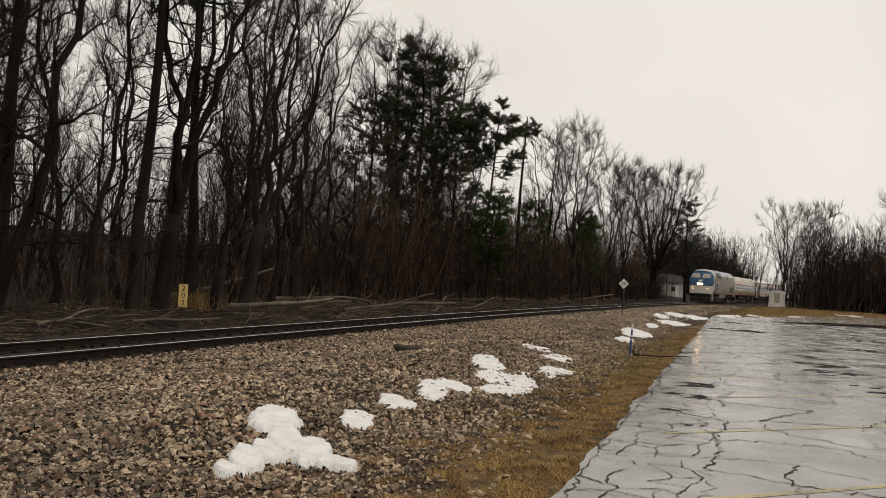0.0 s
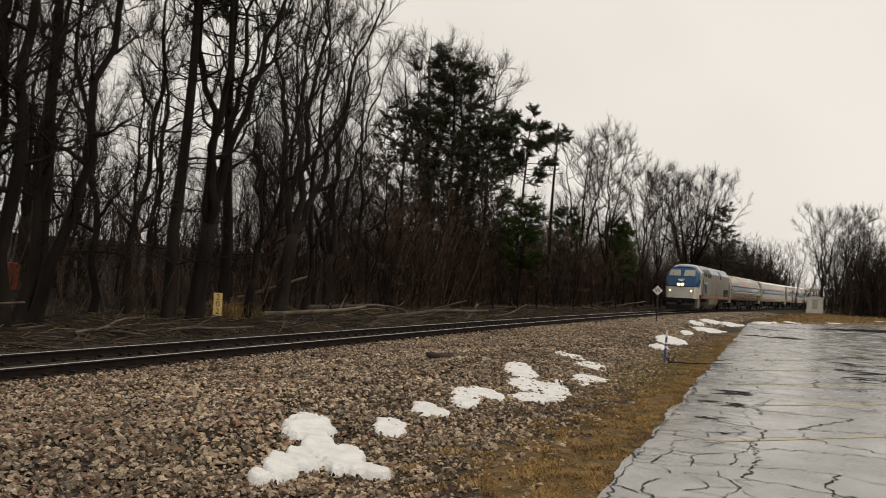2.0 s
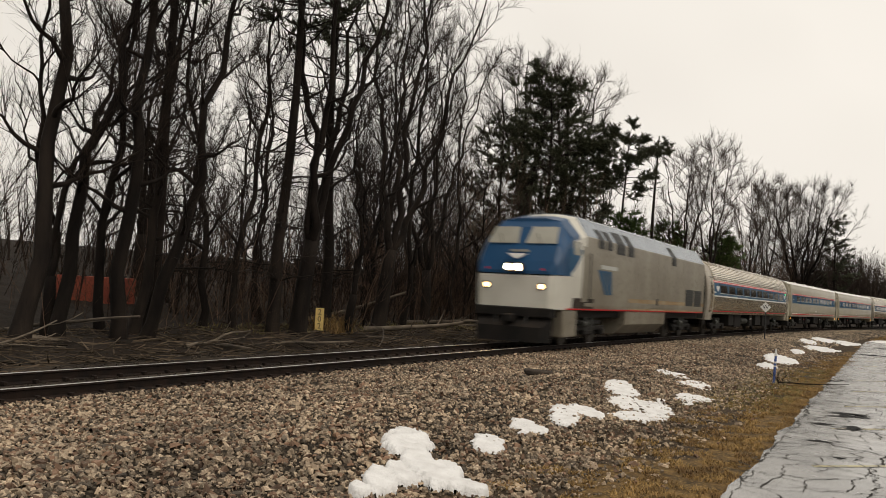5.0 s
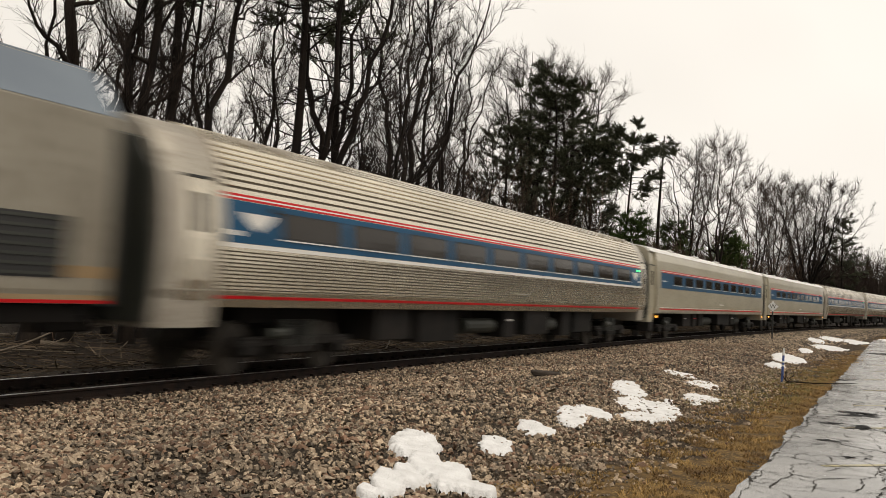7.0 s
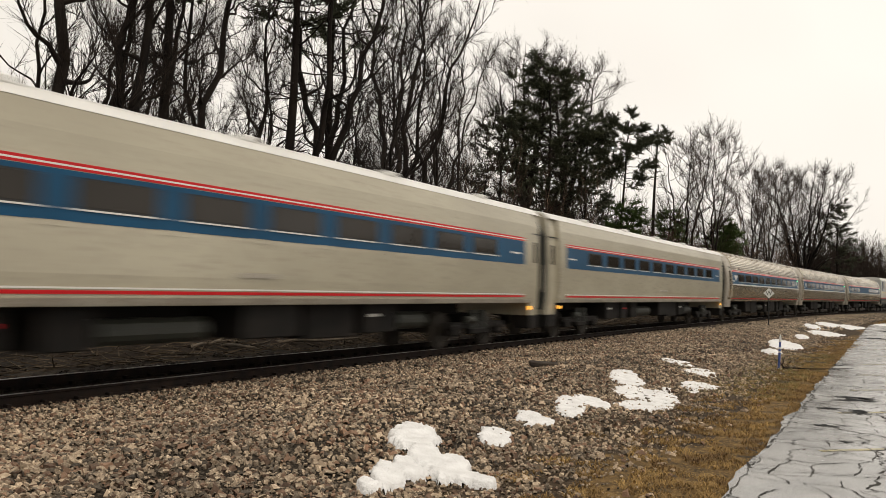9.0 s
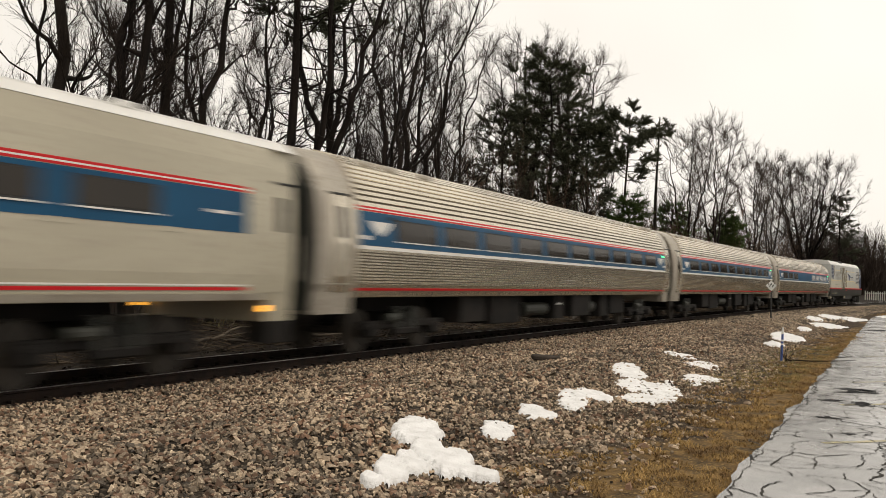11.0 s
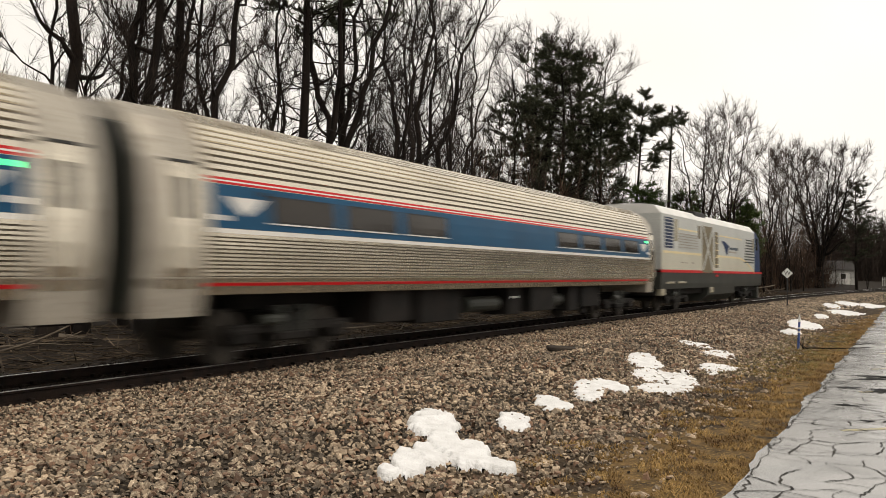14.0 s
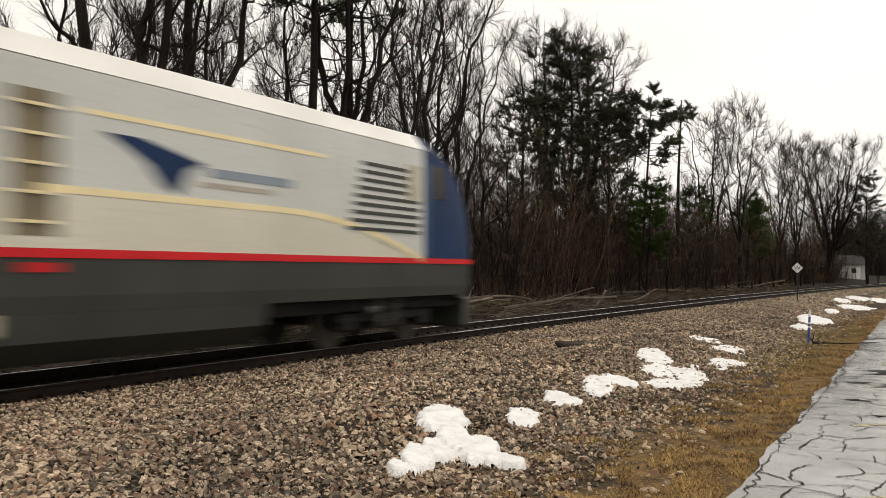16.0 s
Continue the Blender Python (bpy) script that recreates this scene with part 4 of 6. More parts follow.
def diesel_rear():
    """The trailing diesel: silver-grey sides, red stripe, charcoal skirt, blue cab at its rear."""
    loco = new("diesel_locomotive")
    up = [(1.50, 1.80), (1.50, 2.6), (1.49, 3.6), (1.48, 4.12), (1.18, 4.48), (0.7, 4.54), (0.0, 4.56)]
    part("body_shell", loft([(-10.45, full(up)), (7.85, full(up))]), M_GREY, loco, "silver-grey smooth side panels")
    part("skirt", loft([(-10.4, full([(1.44, 0.98), (1.47, 1.2), (1.49, 1.68), (0.0, 1.68)])), (9.95, full([(1.44, 0.98), (1.47, 1.2), (1.49, 1.68), (0.0, 1.68)]))]), M_CHAR, loco, "charcoal lower skirt")
    rf = [(-1.484, 4.14), (-1.185, 4.49), (-0.7, 4.55), (0, 4.57), (0.7, 4.55), (1.185, 4.49), (1.484, 4.14)]
    # pale roof, whitened further so the bevel's brighter shading is in the colour
    part("roof", loft([(-10.47, rf), (7.9, rf)]), M_ROOF, loco, "pale roof with the bevel's sky light partly in its colour")
    part("roof_hatch", box(-4.6, -2.6, -1.28, 1.28, 4.30, 4.60, 0.03), M_BLACK, loco, "dark roof hatch")
    sc = lambda x, w, z1: (x, [(-1.50 * w, 1.80), (-1.50 * w, 1.8 + (z1 - 1.8) * 0.5), (-1.48 * w, 1.8 + (z1 - 1.8) * 0.86), (-1.1 * w, z1), (1.1 * w, z1), (1.48 * w, 1.8 + (z1 - 1.8) * 0.86), (1.50 * w, 1.8 + (z1 - 1.8) * 0.5), (1.50 * w, 1.80)])
    part("cab", loft([sc(7.852, 1.0, 4.54), sc(8.4, 1.0, 4.48), sc(9.0, 0.99, 4.24), sc(9.5, 0.97, 3.75), sc(9.95, 0.93, 3.05), sc(10.3, 0.86, 2.4)]), M_NAVY, loco, "navy blue raked cab")
    part("anticlimber", loft([(9.4, [(-1.45, 0.9), (-1.48, 1.795), (1.48, 1.795), (1.45, 0.9)]), (10.5, [(-1.1, 0.9), (-1.15, 1.795), (1.15, 1.795), (1.1, 0.9)])]), M_CHAR, loco)
    part("plough", box(10.2, 10.6, -1.2, 1.2, 0.16, 0.9, 0.06), M_CHAR, loco)
    for side in (-1, 1):
        S = lambda z0, z1, x0, x1, off, m, name, label="", th=0.015, st=2: part(name, side_strip(CHG, z0, z1, x0, x1, off, side, th, st), m, loco, label)
        S(1.682, 1.798, -10.45, -4.02, 0.012, M_REDP, "stripe", "bright red stripe")
        S(1.682, 1.798, -1.93, 10.0, 0.012, M_REDP, "stripe", "bright red stripe")
        S(2.50, 2.60, -10.2, -4.2, 0.010, M_YELP, "stripe", "cream line")
        S(2.50, 2.60, -1.2, 3.2, 0.010, M_YELP, "stripe", "cream line")
        S(3.56, 3.63, -8.0, -4.9, 0.010, M_YELP, "stripe", "cream line")
        S(3.56, 3.63, -0.6, 4.4, 0.010, M_YELP, "stripe", "cream line")
        pts = [(3.2 + 4.6 * u, 2.60 - 0.80 * u * u) for u in [i / 10 for i in range(11)]]
        part("stripe", prism(pts + [(x - 0.04, z - 0.10) for x, z in pts[::-1]], *sorted((side * 1.500, side * 1.512))), M_YELP, loco, "cream line sweeping down")
        part("lower_panel", prism([(-10.44, 1.80), (-10.44, 2.5)] + [(x - 0.04, z - 0.09) for x, z in pts] + [(7.80, 1.80)], *sorted((side * 1.485, side * 1.503))), M_LOWCREAM, loco, "cream lower side")
        g = S(2.72, 4.02, -9.95, -8.75, 0.008, M_NAVY, "air_grille", "navy blue louvred grille")
        for i in range(9):
            z = 2.80 + 0.14 * i
            part("slat", side_strip(CHG, z, z + 0.035, -9.95, -8.75, 0.024, side, 0.02, 1), M_GREY, g)
        S(3.05, 4.0, -8.62, -8.05, 0.014, M_CREAM, "access_panel")
        g = S(2.75, 3.50, -7.95, -4.8, 0.006, M_GREY, "louvre_panel")
        for i in range(6):
            z = 2.78 + 0.12 * i
            part("slat", side_strip(CHG, z, z + 0.04, -7.9, -4.85, 0.022, side, 0.02, 1), M_STEELDK, g)
        S(3.3, 3.9, -4.75, -4.35, 0.012, M_TAN, "access_panel")
        p = S(1.70, 3.95, -4.0, -1.95, 0.006, M_TAN, "braced_panel", "dusty brown recessed panel with cross bracing", 0.01, 4)
        for q in (1, -1):
            part("brace", prism([(-4.0 + 0.0 if q > 0 else -1.95, 1.82), (-3.8 if q > 0 else -2.15, 1.82), (-1.95 if q > 0 else -4.0, 3.93), (-2.15 if q > 0 else -3.8, 3.93)], *sorted((side * 1.50, side * (1.522 + 0.003 * q)))), M_GREY, p)
        d = S(1.95, 3.75, -1.6, -0.95, 0.010, M_TAN, "ladder_recess", "brown ladder recess")
        for i in range(5):
            part("rung", box(-1.55, -1.0, *sorted((side * 1.51, side * 1.54)), 2.1 + 0.36 * i, 2.14 + 0.36 * i), M_YELP, d)
        part("emblem", prism([(-0.25, 3.36), (0.35, 3.36), (1.5, 3.12), (1.2, 3.0), (1.0, 2.62), (0.72, 2.72), (0.45, 3.02), (0.1, 3.2)], *sorted((side * 1.493, side * 1.509))), M_NAVY, loco, "dark blue swept emblem")
        S(2.94, 3.08, 1.6, 3.5, 0.010, M_SLATE, "lettering_bar", "", 0.01)
        S(2.78, 2.86, 1.4, 3.0, 0.010, M_STEELDK, "lettering_bar", "", 0.01)
        g = S(2.25, 3.72, 5.0, 7.7, 0.006, M_GREY, "louvre_panel")
        for i in range(9):
            z = 2.30 + 0.16 * i
            part("slat", side_strip(CHG, z, z + 0.07, 5.1 + 0.06 * i, 7.65, 0.022, side, 0.02, 1), M_CHAR, g)
        S(3.0, 3.75, 7.2, 7.7, 0.03, M_CREAM, "access_panel", "", 0.02)
        part("cab_window", prism([(8.15, 3.1), (8.75, 3.1), (8.7, 3.8), (8.15, 3.85)], *sorted((side * 1.47, side * 1.505))), M_GLASS, loco)
        part("cab_door", side_strip(CHG, 1.85, 3.9, 7.9, 8.1, 0.012, side, 0.02, 3), M_NOSEBLUE, loco)
        for x in (-9.6, -7.9):
            part("step_plate", box(x, x + 1.1, *sorted((side * 1.46, side * 1.5)), 1.2, 1.29, 0.01), M_CREAM, loco)
        for x in (-10.2, -2.2):
            part("sand_box", box(x, x + 0.5, *sorted((side * 1.2, side * 1.46)), 0.7, 1.0, 0.03), M_CREAM, loco)
        for x in (-7.6, -7.0, -5.9):
            S(2.1, 2.16, x, x + 0.45, 0.008, M_STEELDK, "lettering_bar", "", 0.01, 1)
        S(1.5, 1.62, -1.4, -0.9, 0.014, M_REDP, "number_bar", "", 0.01, 1)
    part("fuel_tank", loft([(-2.6, full([(1.0, 0.3), (1.4, 0.62), (1.44, 0.978), (0.0, 0.978)])), (3.0, full([(1.0, 0.3), (1.4, 0.62), (1.44, 0.978), (0.0, 0.978)]))]), M_CHAR, loco)
    part("front_coupler", box(-10.9, -10.4, -0.16, 0.16, 0.75, 1.0, 0.03), M_UNDER, loco)
    part("front_gangway", box(-10.65, -10.45, -0.6, 0.6, 1.2, 3.4, 0.03), M_RUBBER, loco)
    part("underframe", box(-10.3, 9.8, -1.15, 1.15, 0.7, 0.978, 0.02), M_UNDER, loco)
    for y in (-0.6, 0.6):
        part("windscreen", prism([(0, 0), (0.8, 0), (0.75, 0.75), (0.05, 0.75)], -0.01, 0.02), M_GLASS, loco).matrix_basis = pose(9.72, y - 0.4, 3.32, 0, 0, 90) @ pose(0, 0, 0, 41, 0, 0)
    for x in (-7.2, 6.9):
        bogie(loco, x, 2.8, 0.51, True)
    return tagged(loco, "diesel locomotive, silver-grey with red stripe, charcoal skirt and blue cab", "locomotive")


loco_lead, loco_tail = diesel_front(), diesel_rear()


# ---- trees ----
class Wood:
    """Collects tapered tubes, cone twigs and needles into one mesh."""

    def __init__(self):
        self.v, self.f = [], []

    def tube(self, pts, radii, sides):
        b = len(self.v)
        for i, p in enumerate(pts):
            d = (pts[min(i + 1, len(pts) - 1)] - pts[max(i - 1, 0)]).normalized()
            x = d.cross(Vector((0.31, 0.95, 0.08))).normalized()
            y = d.cross(x)
            for k in range(sides):
                a = 2 * math.pi * k / sides
                q = p + (x * math.cos(a) + y * math.sin(a)) * radii[i]
                self.v.append((q.x, q.y, q.z))
        for i in range(len(pts) - 1):
            for k in range(sides):
                a, c = b + i * sides + k, b + i * sides + (k + 1) % sides
                self.f.append((a, c, c + sides, a + sides))
        self.f.append(tuple(range(b + (len(pts) - 1) * sides, b + len(pts) * sides)))

    def twig(self, p, d, r):
        """A thin three-sided cone."""
        b = len(self.v)
        x = d.cross(Vector((0.31, 0.95, 0.08))).normalized() * r
        y = d.normalized().cross(x)
        for q in (p + x, p - x * 0.5 + y * 0.87, p - x * 0.5 - y * 0.87, p + d):
            self.v.append((q.x, q.y, q.z))
        self.f += [(b, b + 1, b + 3), (b + 1, b + 2, b + 3), (b + 2, b, b + 3)]

    def leaf(self, p, d, w):
        b = len(self.v)
        s = d.cross(Vector((0.2, 0.4, 1.0))).normalized() * w
        for q in (p - s, p + s, p + d):
            self.v.append((q.x, q.y, q.z))
        self.f.append((b, b + 1, b + 2))


def rand_dir(rng):
    while True:
        v = Vector((rng.uniform(-1, 1), rng.uniform(-1, 1), rng.uniform(-1, 1)))
        if 0.1 < v.length < 1:
            return v.normalized()


def limb(rng, p, d, length, r0, r1, segs, wander, lift):
    pts, radii = [p.copy()], [r0]
    for i in range(segs):
        d = (d + rand_dir(rng) * wander + Vector((0, 0, lift))).normalized()
        p = p + d * (length / segs)
        pts.append(p.copy())
        radii.append(r0 + (r1 - r0) * (i + 1) / segs)
    return pts, radii


def along(pts, u):
    k = u * (len(pts) - 1)
    i = min(int(k), len(pts) - 2)
    return pts[i].lerp(pts[i + 1], k - i), (pts[i + 1] - pts[i]).normalized()


def side_dir(rng, d, angle):
    q = d.cross(rand_dir(rng)).normalized()
    return (d * math.cos(angle) + q * math.sin(angle)).normalized()


def reach(rng, p, target, r0, r1, segs, crook, sag):
    """A limb from p to its target that first leaves sideways and then turns up."""
    span = (target - p).length
    pts, radii = [p.copy()], [r0]
    drift = Vector((0, 0, 0))
    for i in range(1, segs + 1):
        u = i / segs
        drift = drift * 0.6 + rand_dir(rng) * crook * span
        pts.append(p.lerp(target, u) + drift - Vector((0, 0, sag * span * math.sin(math.pi * u))))
        radii.append(r0 + (r1 - r0) * u ** 0.8)
    return pts, radii


def spray(rng, w, pts, twigs, hairs, size, r):
    """Twigs along a branch, each with finer twigs on it."""
    for _ in range(twigs):
        p, d = along(pts, rng.uniform(0.12, 1.0))
        q = (side_dir(rng, d, rng.uniform(0.25, 0.85)) + Vector((0, 0, 0.22))).normalized() * size * rng.uniform(0.5, 1.3)
        w.twig(p, q, r)
        for _ in range(hairs):
            e = (side_dir(rng, q.normalized(), rng.uniform(0.3, 0.8)) + Vector((0, 0, 0.12))).normalized() * size * rng.uniform(0.25, 0.6)
            w.leaf(p + q * rng.uniform(0.2, 0.9), e, r * 0.62)


def bare_tree(seed, height, width, stems=1, fork=0.0, base=0.25, limbs=16, subs=7, twigs=8, hairs=3, r=0.15, rise=0.9, crook=0.035, splay=0.10, size=0.85, fine=0.009, round_top=False, twig=M_TWIG):
    """A leafless tree: trunk or stems, limbs that turn upwards, branches and two orders of twigs."""
    rng = random.Random(seed)
    tw, cw = Wood(), Wood()
    root = Vector((0, 0, -0.4))
    if fork:
        pts, radii = reach(rng, root, Vector((rng.uniform(-0.2, 0.2), rng.uniform(-0.2, 0.2), fork)), r * 1.35, r, 5, 0.012, 0)
        radii[0] *= 1.25
        tw.tube(pts, radii, 9)
        root = pts[-1] - Vector((0, 0, 0.15))
    for st in range(stems):
        a = 6.283 * (st + rng.uniform(0.0, 0.5)) / stems
        out = height * splay * rng.uniform(0.5, 1.2) * (1 if stems > 1 else 0.5)
        top = Vector((math.cos(a) * out, math.sin(a) * out, height * rng.uniform(0.88, 1.0)))
        rr = r * (0.62 if stems > 1 else 1.0)
        pts, radii = reach(rng, root.copy(), top, rr * 1.1, 0.012, 16, crook * 0.4, 0.05 if stems > 1 else 0.0)
        if not fork:
            radii[0] = rr * 1.45
        tw.tube(pts, radii, 8)
        n = limbs if stems == 1 else max(5, int(limbs * 1.3 / stems))
        for i in range(n):
            u = base + (0.98 - base) * (i + rng.random()) / n
            p, dd = along(pts, u)
            a = 2.4 * i + rng.uniform(-0.6, 0.6)
            k = math.sqrt(max(0.05, 1 - (2 * u - 0.9) ** 2)) if round_top else (1.12 - u) ** 0.55
            w = width * k * rng.uniform(0.45, 1.1)
            q = p + Vector((math.cos(a) * w, math.sin(a) * w, rise * w * rng.uniform(0.6, 1.5) + 0.4))
            q.z = min(q.z, height * rng.uniform(0.93, 1.0))
            l1, r1 = reach(rng, p, q, min(radii[min(int(u * 16), 15)] * 0.62, 0.09), 0.009, 8, crook, 0.10)
            tw.tube(l1, r1, 5)
            ln = (q - p).length
            for j in range(subs):
                v = 0.22 + 0.78 * (j + rng.random()) / subs
                p2, d2 = along(l1, v)
                d3 = (side_dir(rng, d2, rng.uniform(0.35, 0.95)) + Vector((0, 0, 0.2))).normalized()
                l2, r2 = limb(rng, p2, d3, max(0.7, ln * 0.45 * (1.25 - v) * rng.uniform(0.6, 1.4)), 0.008 + 0.018 * (1.1 - v), 0.006, 3, 0.24, 0.06)
                cw.tube(l2, r2, 3)
                spray(rng, cw, l2, twigs, hairs, size, fine)
            spray(rng, cw, l1[4:], twigs, hairs, size, fine)
    tree = new("tree")
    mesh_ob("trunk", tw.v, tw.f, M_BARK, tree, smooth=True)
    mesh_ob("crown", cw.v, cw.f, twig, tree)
    return tree


def pine_tree(seed, height, first, needles, r=0.2, spread=3.5, limbs=44, tufts=11, dead=0, dome=0.5, tuft=34):
    """A pine: flat layered sprays of fine needles on level limbs, with dead stubs below."""
    rng = random.Random(seed)
    tw, cw = Wood(), Wood()
    pts, radii = reach(rng, Vector((0, 0, -0.4)), Vector((rng.uniform(-0.4, 0.4), rng.uniform(-0.4, 0.4), height)), r * 1.3, 0.03, 12, 0.004, 0)
    tw.tube(pts, radii, 9)
    for i in range(dead):
        u = 0.10 + (first + 0.05) * rng.random()
        p, d = along(pts, min(u, 0.9))
        a = rng.uniform(0, 6.283)
        w = rng.uniform(1.0, 3.8)
        l1, r1 = reach(rng, p, p + Vector((math.cos(a) * w, math.sin(a) * w, rng.uniform(-0.5, 0.5))), 0.03, 0.006, 6, 0.04, -0.06)
        tw.tube(l1, r1, 4)
        spray(rng, tw, l1, 9, 2, 0.55, 0.007)
    for i in range(limbs):
        u = first + (0.99 - first) * (i + rng.random()) / limbs
        p, dd = along(pts, u)
        k = (u - first) / (1 - first)
        w = spread * (1.10 - k) ** dome * rng.uniform(0.45, 1.15) * (0.55 + 0.45 * min(1, k * 5))
        a = 2.4 * i + rng.uniform(-0.5, 0.5)
        l1, r1 = reach(rng, p, p + Vector((math.cos(a) * w, math.sin(a) * w, w * rng.uniform(-0.12, 0.75))), 0.05 * (1.1 - u) + 0.02, 0.008, 6, 0.03, 0.05)
        tw.tube(l1, r1, 4)
        for j in range(max(4, int(tufts * (0.5 + w / spread * 0.6)))):
            p2, d2 = along(l1, 0.35 + 0.65 * rng.random() ** 0.7)
            d4 = side_dir(rng, d2, rng.uniform(0.3, 1.2))
            d4.z = d4.z * 0.5 + 0.12
            d4 = d4.normalized() * rng.uniform(0.4, 1.0)
            cw.twig(p2, d4, 0.010)
            for _ in range(tuft):
                e = d4.normalized() * 0.7 + rand_dir(rng)
                e.z = e.z * 0.6 + 0.2
                cw.leaf(p2 + d4 * rng.uniform(0.15, 1.05), e.normalized() * rng.uniform(0.18, 0.40), 0.042)
    tree = new("pine_tree")
    mesh_ob("trunk", tw.v, tw.f, M_BARK, tree, smooth=True)
    mesh_ob("crown", cw.v, cw.f, needles, tree)
    return tree


G1, G2 = "trees of the wood", "pines of the wood"
TREE_TEXT = "tall bare leafless tree with dark wet bark and fine twigs"
TALL = tagged(bare_tree(1, 19, 3.4, 1, 0, 0.16, 20, 6, 8, 2, 0.15, 1.0), TREE_TEXT, "tree", G1)
STEMS = tagged(bare_tree(2, 18, 2.6, 4, 3.2, 0.14, 26, 5, 8, 2, 0.24, 1.2, 0.04, 0.20), "bare tree forking low into several dark leaning stems", "tree", G1)
THICK = tagged(bare_tree(3, 21, 3.0, 1, 0, 0.18, 18, 6, 9, 3, 0.235, 0.7), "thick straight trunk of a bare tree with dark wet bark", "tree", G1)
FORK = tagged(bare_tree(4, 17, 2.8, 2, 1.8, 0.16, 20, 5, 8, 2, 0.16, 1.1, 0.04, 0.14), "bare forked tree with dark wet bark and fine twigs", "tree", G1)
YOUNG = tagged(bare_tree(5, 12, 2.0, 1, 0, 0.16, 15, 5, 7, 1, 0.075, 1.2), "slender young bare tree with fine upright twigs", "tree", G1)
ROUND = tagged(bare_tree(6, 16, 4.6, 8, 2.4, 0.10, 76, 6, 7, 4, 0.40, 0.9, 0.03, 0.20, 1.0, 0.013, True, M_TWIGB), "broad round-crowned bare tree with dense fine twigs", "tree", G1)
BUSHY = tagged(bare_tree(7, 13, 2.8, 3, 0.5, 0.12, 18, 4, 7, 1, 0.11, 1.1, 0.04, 0.16, 1.0, 0.014, False, M_TWIGB), "bushy bare tree with dense brownish twigs", "tree", G1)
OPEN = tagged(bare_tree(10, 16, 3.4, 4, 4.0, 0.20, 30, 5, 7, 2, 0.20, 0.8, 0.03, 0.14, 1.0, 0.014, True, M_TWIGB), "open bare tree with fine grey-brown twigs, lightened for haze", "tree", G1)
BROWN = tagged(bare_tree(11, 13, 2.9, 3, 1.6, 0.10, 20, 4, 7, 1, 0.14, 0.9, 0.04, 0.13, 1.0, 0.014, False, M_RED), "bare tree with dense reddish brown twigs", "tree", G1)
PLAIN = tagged(bare_tree(8, 17, 2.8, 1, 0, 0.15, 18, 5, 7, 2, 0.11, 1.0), TREE_TEXT, "tree", G1)
HALO = tagged(bare_tree(9, 19, 3.0, 6, 7.0, 0.25, 50, 6, 8, 4, 0.30, 0.7, 0.03, 0.11, 0.9, 0.010, True, M_TWIGB), "tall bare tree with a fine-twigged domed crown above the pines", "tree", G1)
big_pine = tagged(pine_tree(21, 19, 0.28, M_NEEDLE, 0.24, 5.0, 84, 16, 14, 0.5, 40), "tall dark green pine with ragged layered crown", "pine tree", G2)
shelf_pine = tagged(pine_tree(24, 16, 0.66, M_NEEDLE, 0.16, 3.4, 34, 16, 10, 0.22, 40), "leaning dark pine with a flat-topped crown", "pine tree", G2)
small_pine = tagged(pine_tree(22, 12, 0.36, M_NEEDLE2, 0.14, 2.9, 58, 14, 6, 0.45, 38), "smaller brighter green pine among bare trees", "pine tree", G2)
thin_pine = tagged(pine_tree(23, 20, 0.50, M_NEEDLE, 0.19, 3.0, 32, 9, 60, 0.5, 26), "tall thin pine with dead lower branches and sparse top", "pine tree", G2)


def ground_at(x, y):
    s, lat = x * U.x + y * U.y, x * N.x + y * N.y
    e = max(s - CURVE_S, 0)
    return ground_z(s, lat + CURVE * e * e / 2)


def plant(kind, x, y, scale=1.0, turn=0.0, lean=0.0, used=set()):
    """Stand a tree up, leaning by so many degrees along the line of the wood's edge."""
    m = pose(x, y, ground_at(x, y) - 0.05, -0.5 * lean, 0.87 * lean) @ pose(0, 0, 0, 0, 0, turn) @ Matrix.Scale(scale, 4)
    if kind.name not in used:
        used.add(kind.name)
        kind.matrix_basis = m
        return kind
    return copy_thing(kind, m)


def dead_spike(x, y, high):
    sp = new("dead_tree")
    w = Wood()
    pts, radii = limb(random.Random(4), Vector((0, 0, -0.3)), Vector((0, 0, 1)), high, 0.22, 0.05, 10, 0.02, 0.05)
    w.tube(pts, radii, 7)
    mesh_ob("trunk", w.v, w.f, M_BARK, sp, smooth=True)
    rng = random.Random(9)
    for i in range(14):
        w = Wood()
        p, d = along(pts, rng.uniform(0.45, 0.98))
        w.tube(*limb(rng, p, side_dir(rng, d, 1.3), rng.uniform(0.4, 1.3), 0.03, 0.008, 3, 0.2, 0.02), 4)
        mesh_ob("branch_stub", w.v, w.f, M_BARK, sp)
    sp.matrix_basis = pose(x, y, ground_at(x, y) - 0.05)
    tagged(sp, "dead bare trunk with short broken branch stubs", "tree")


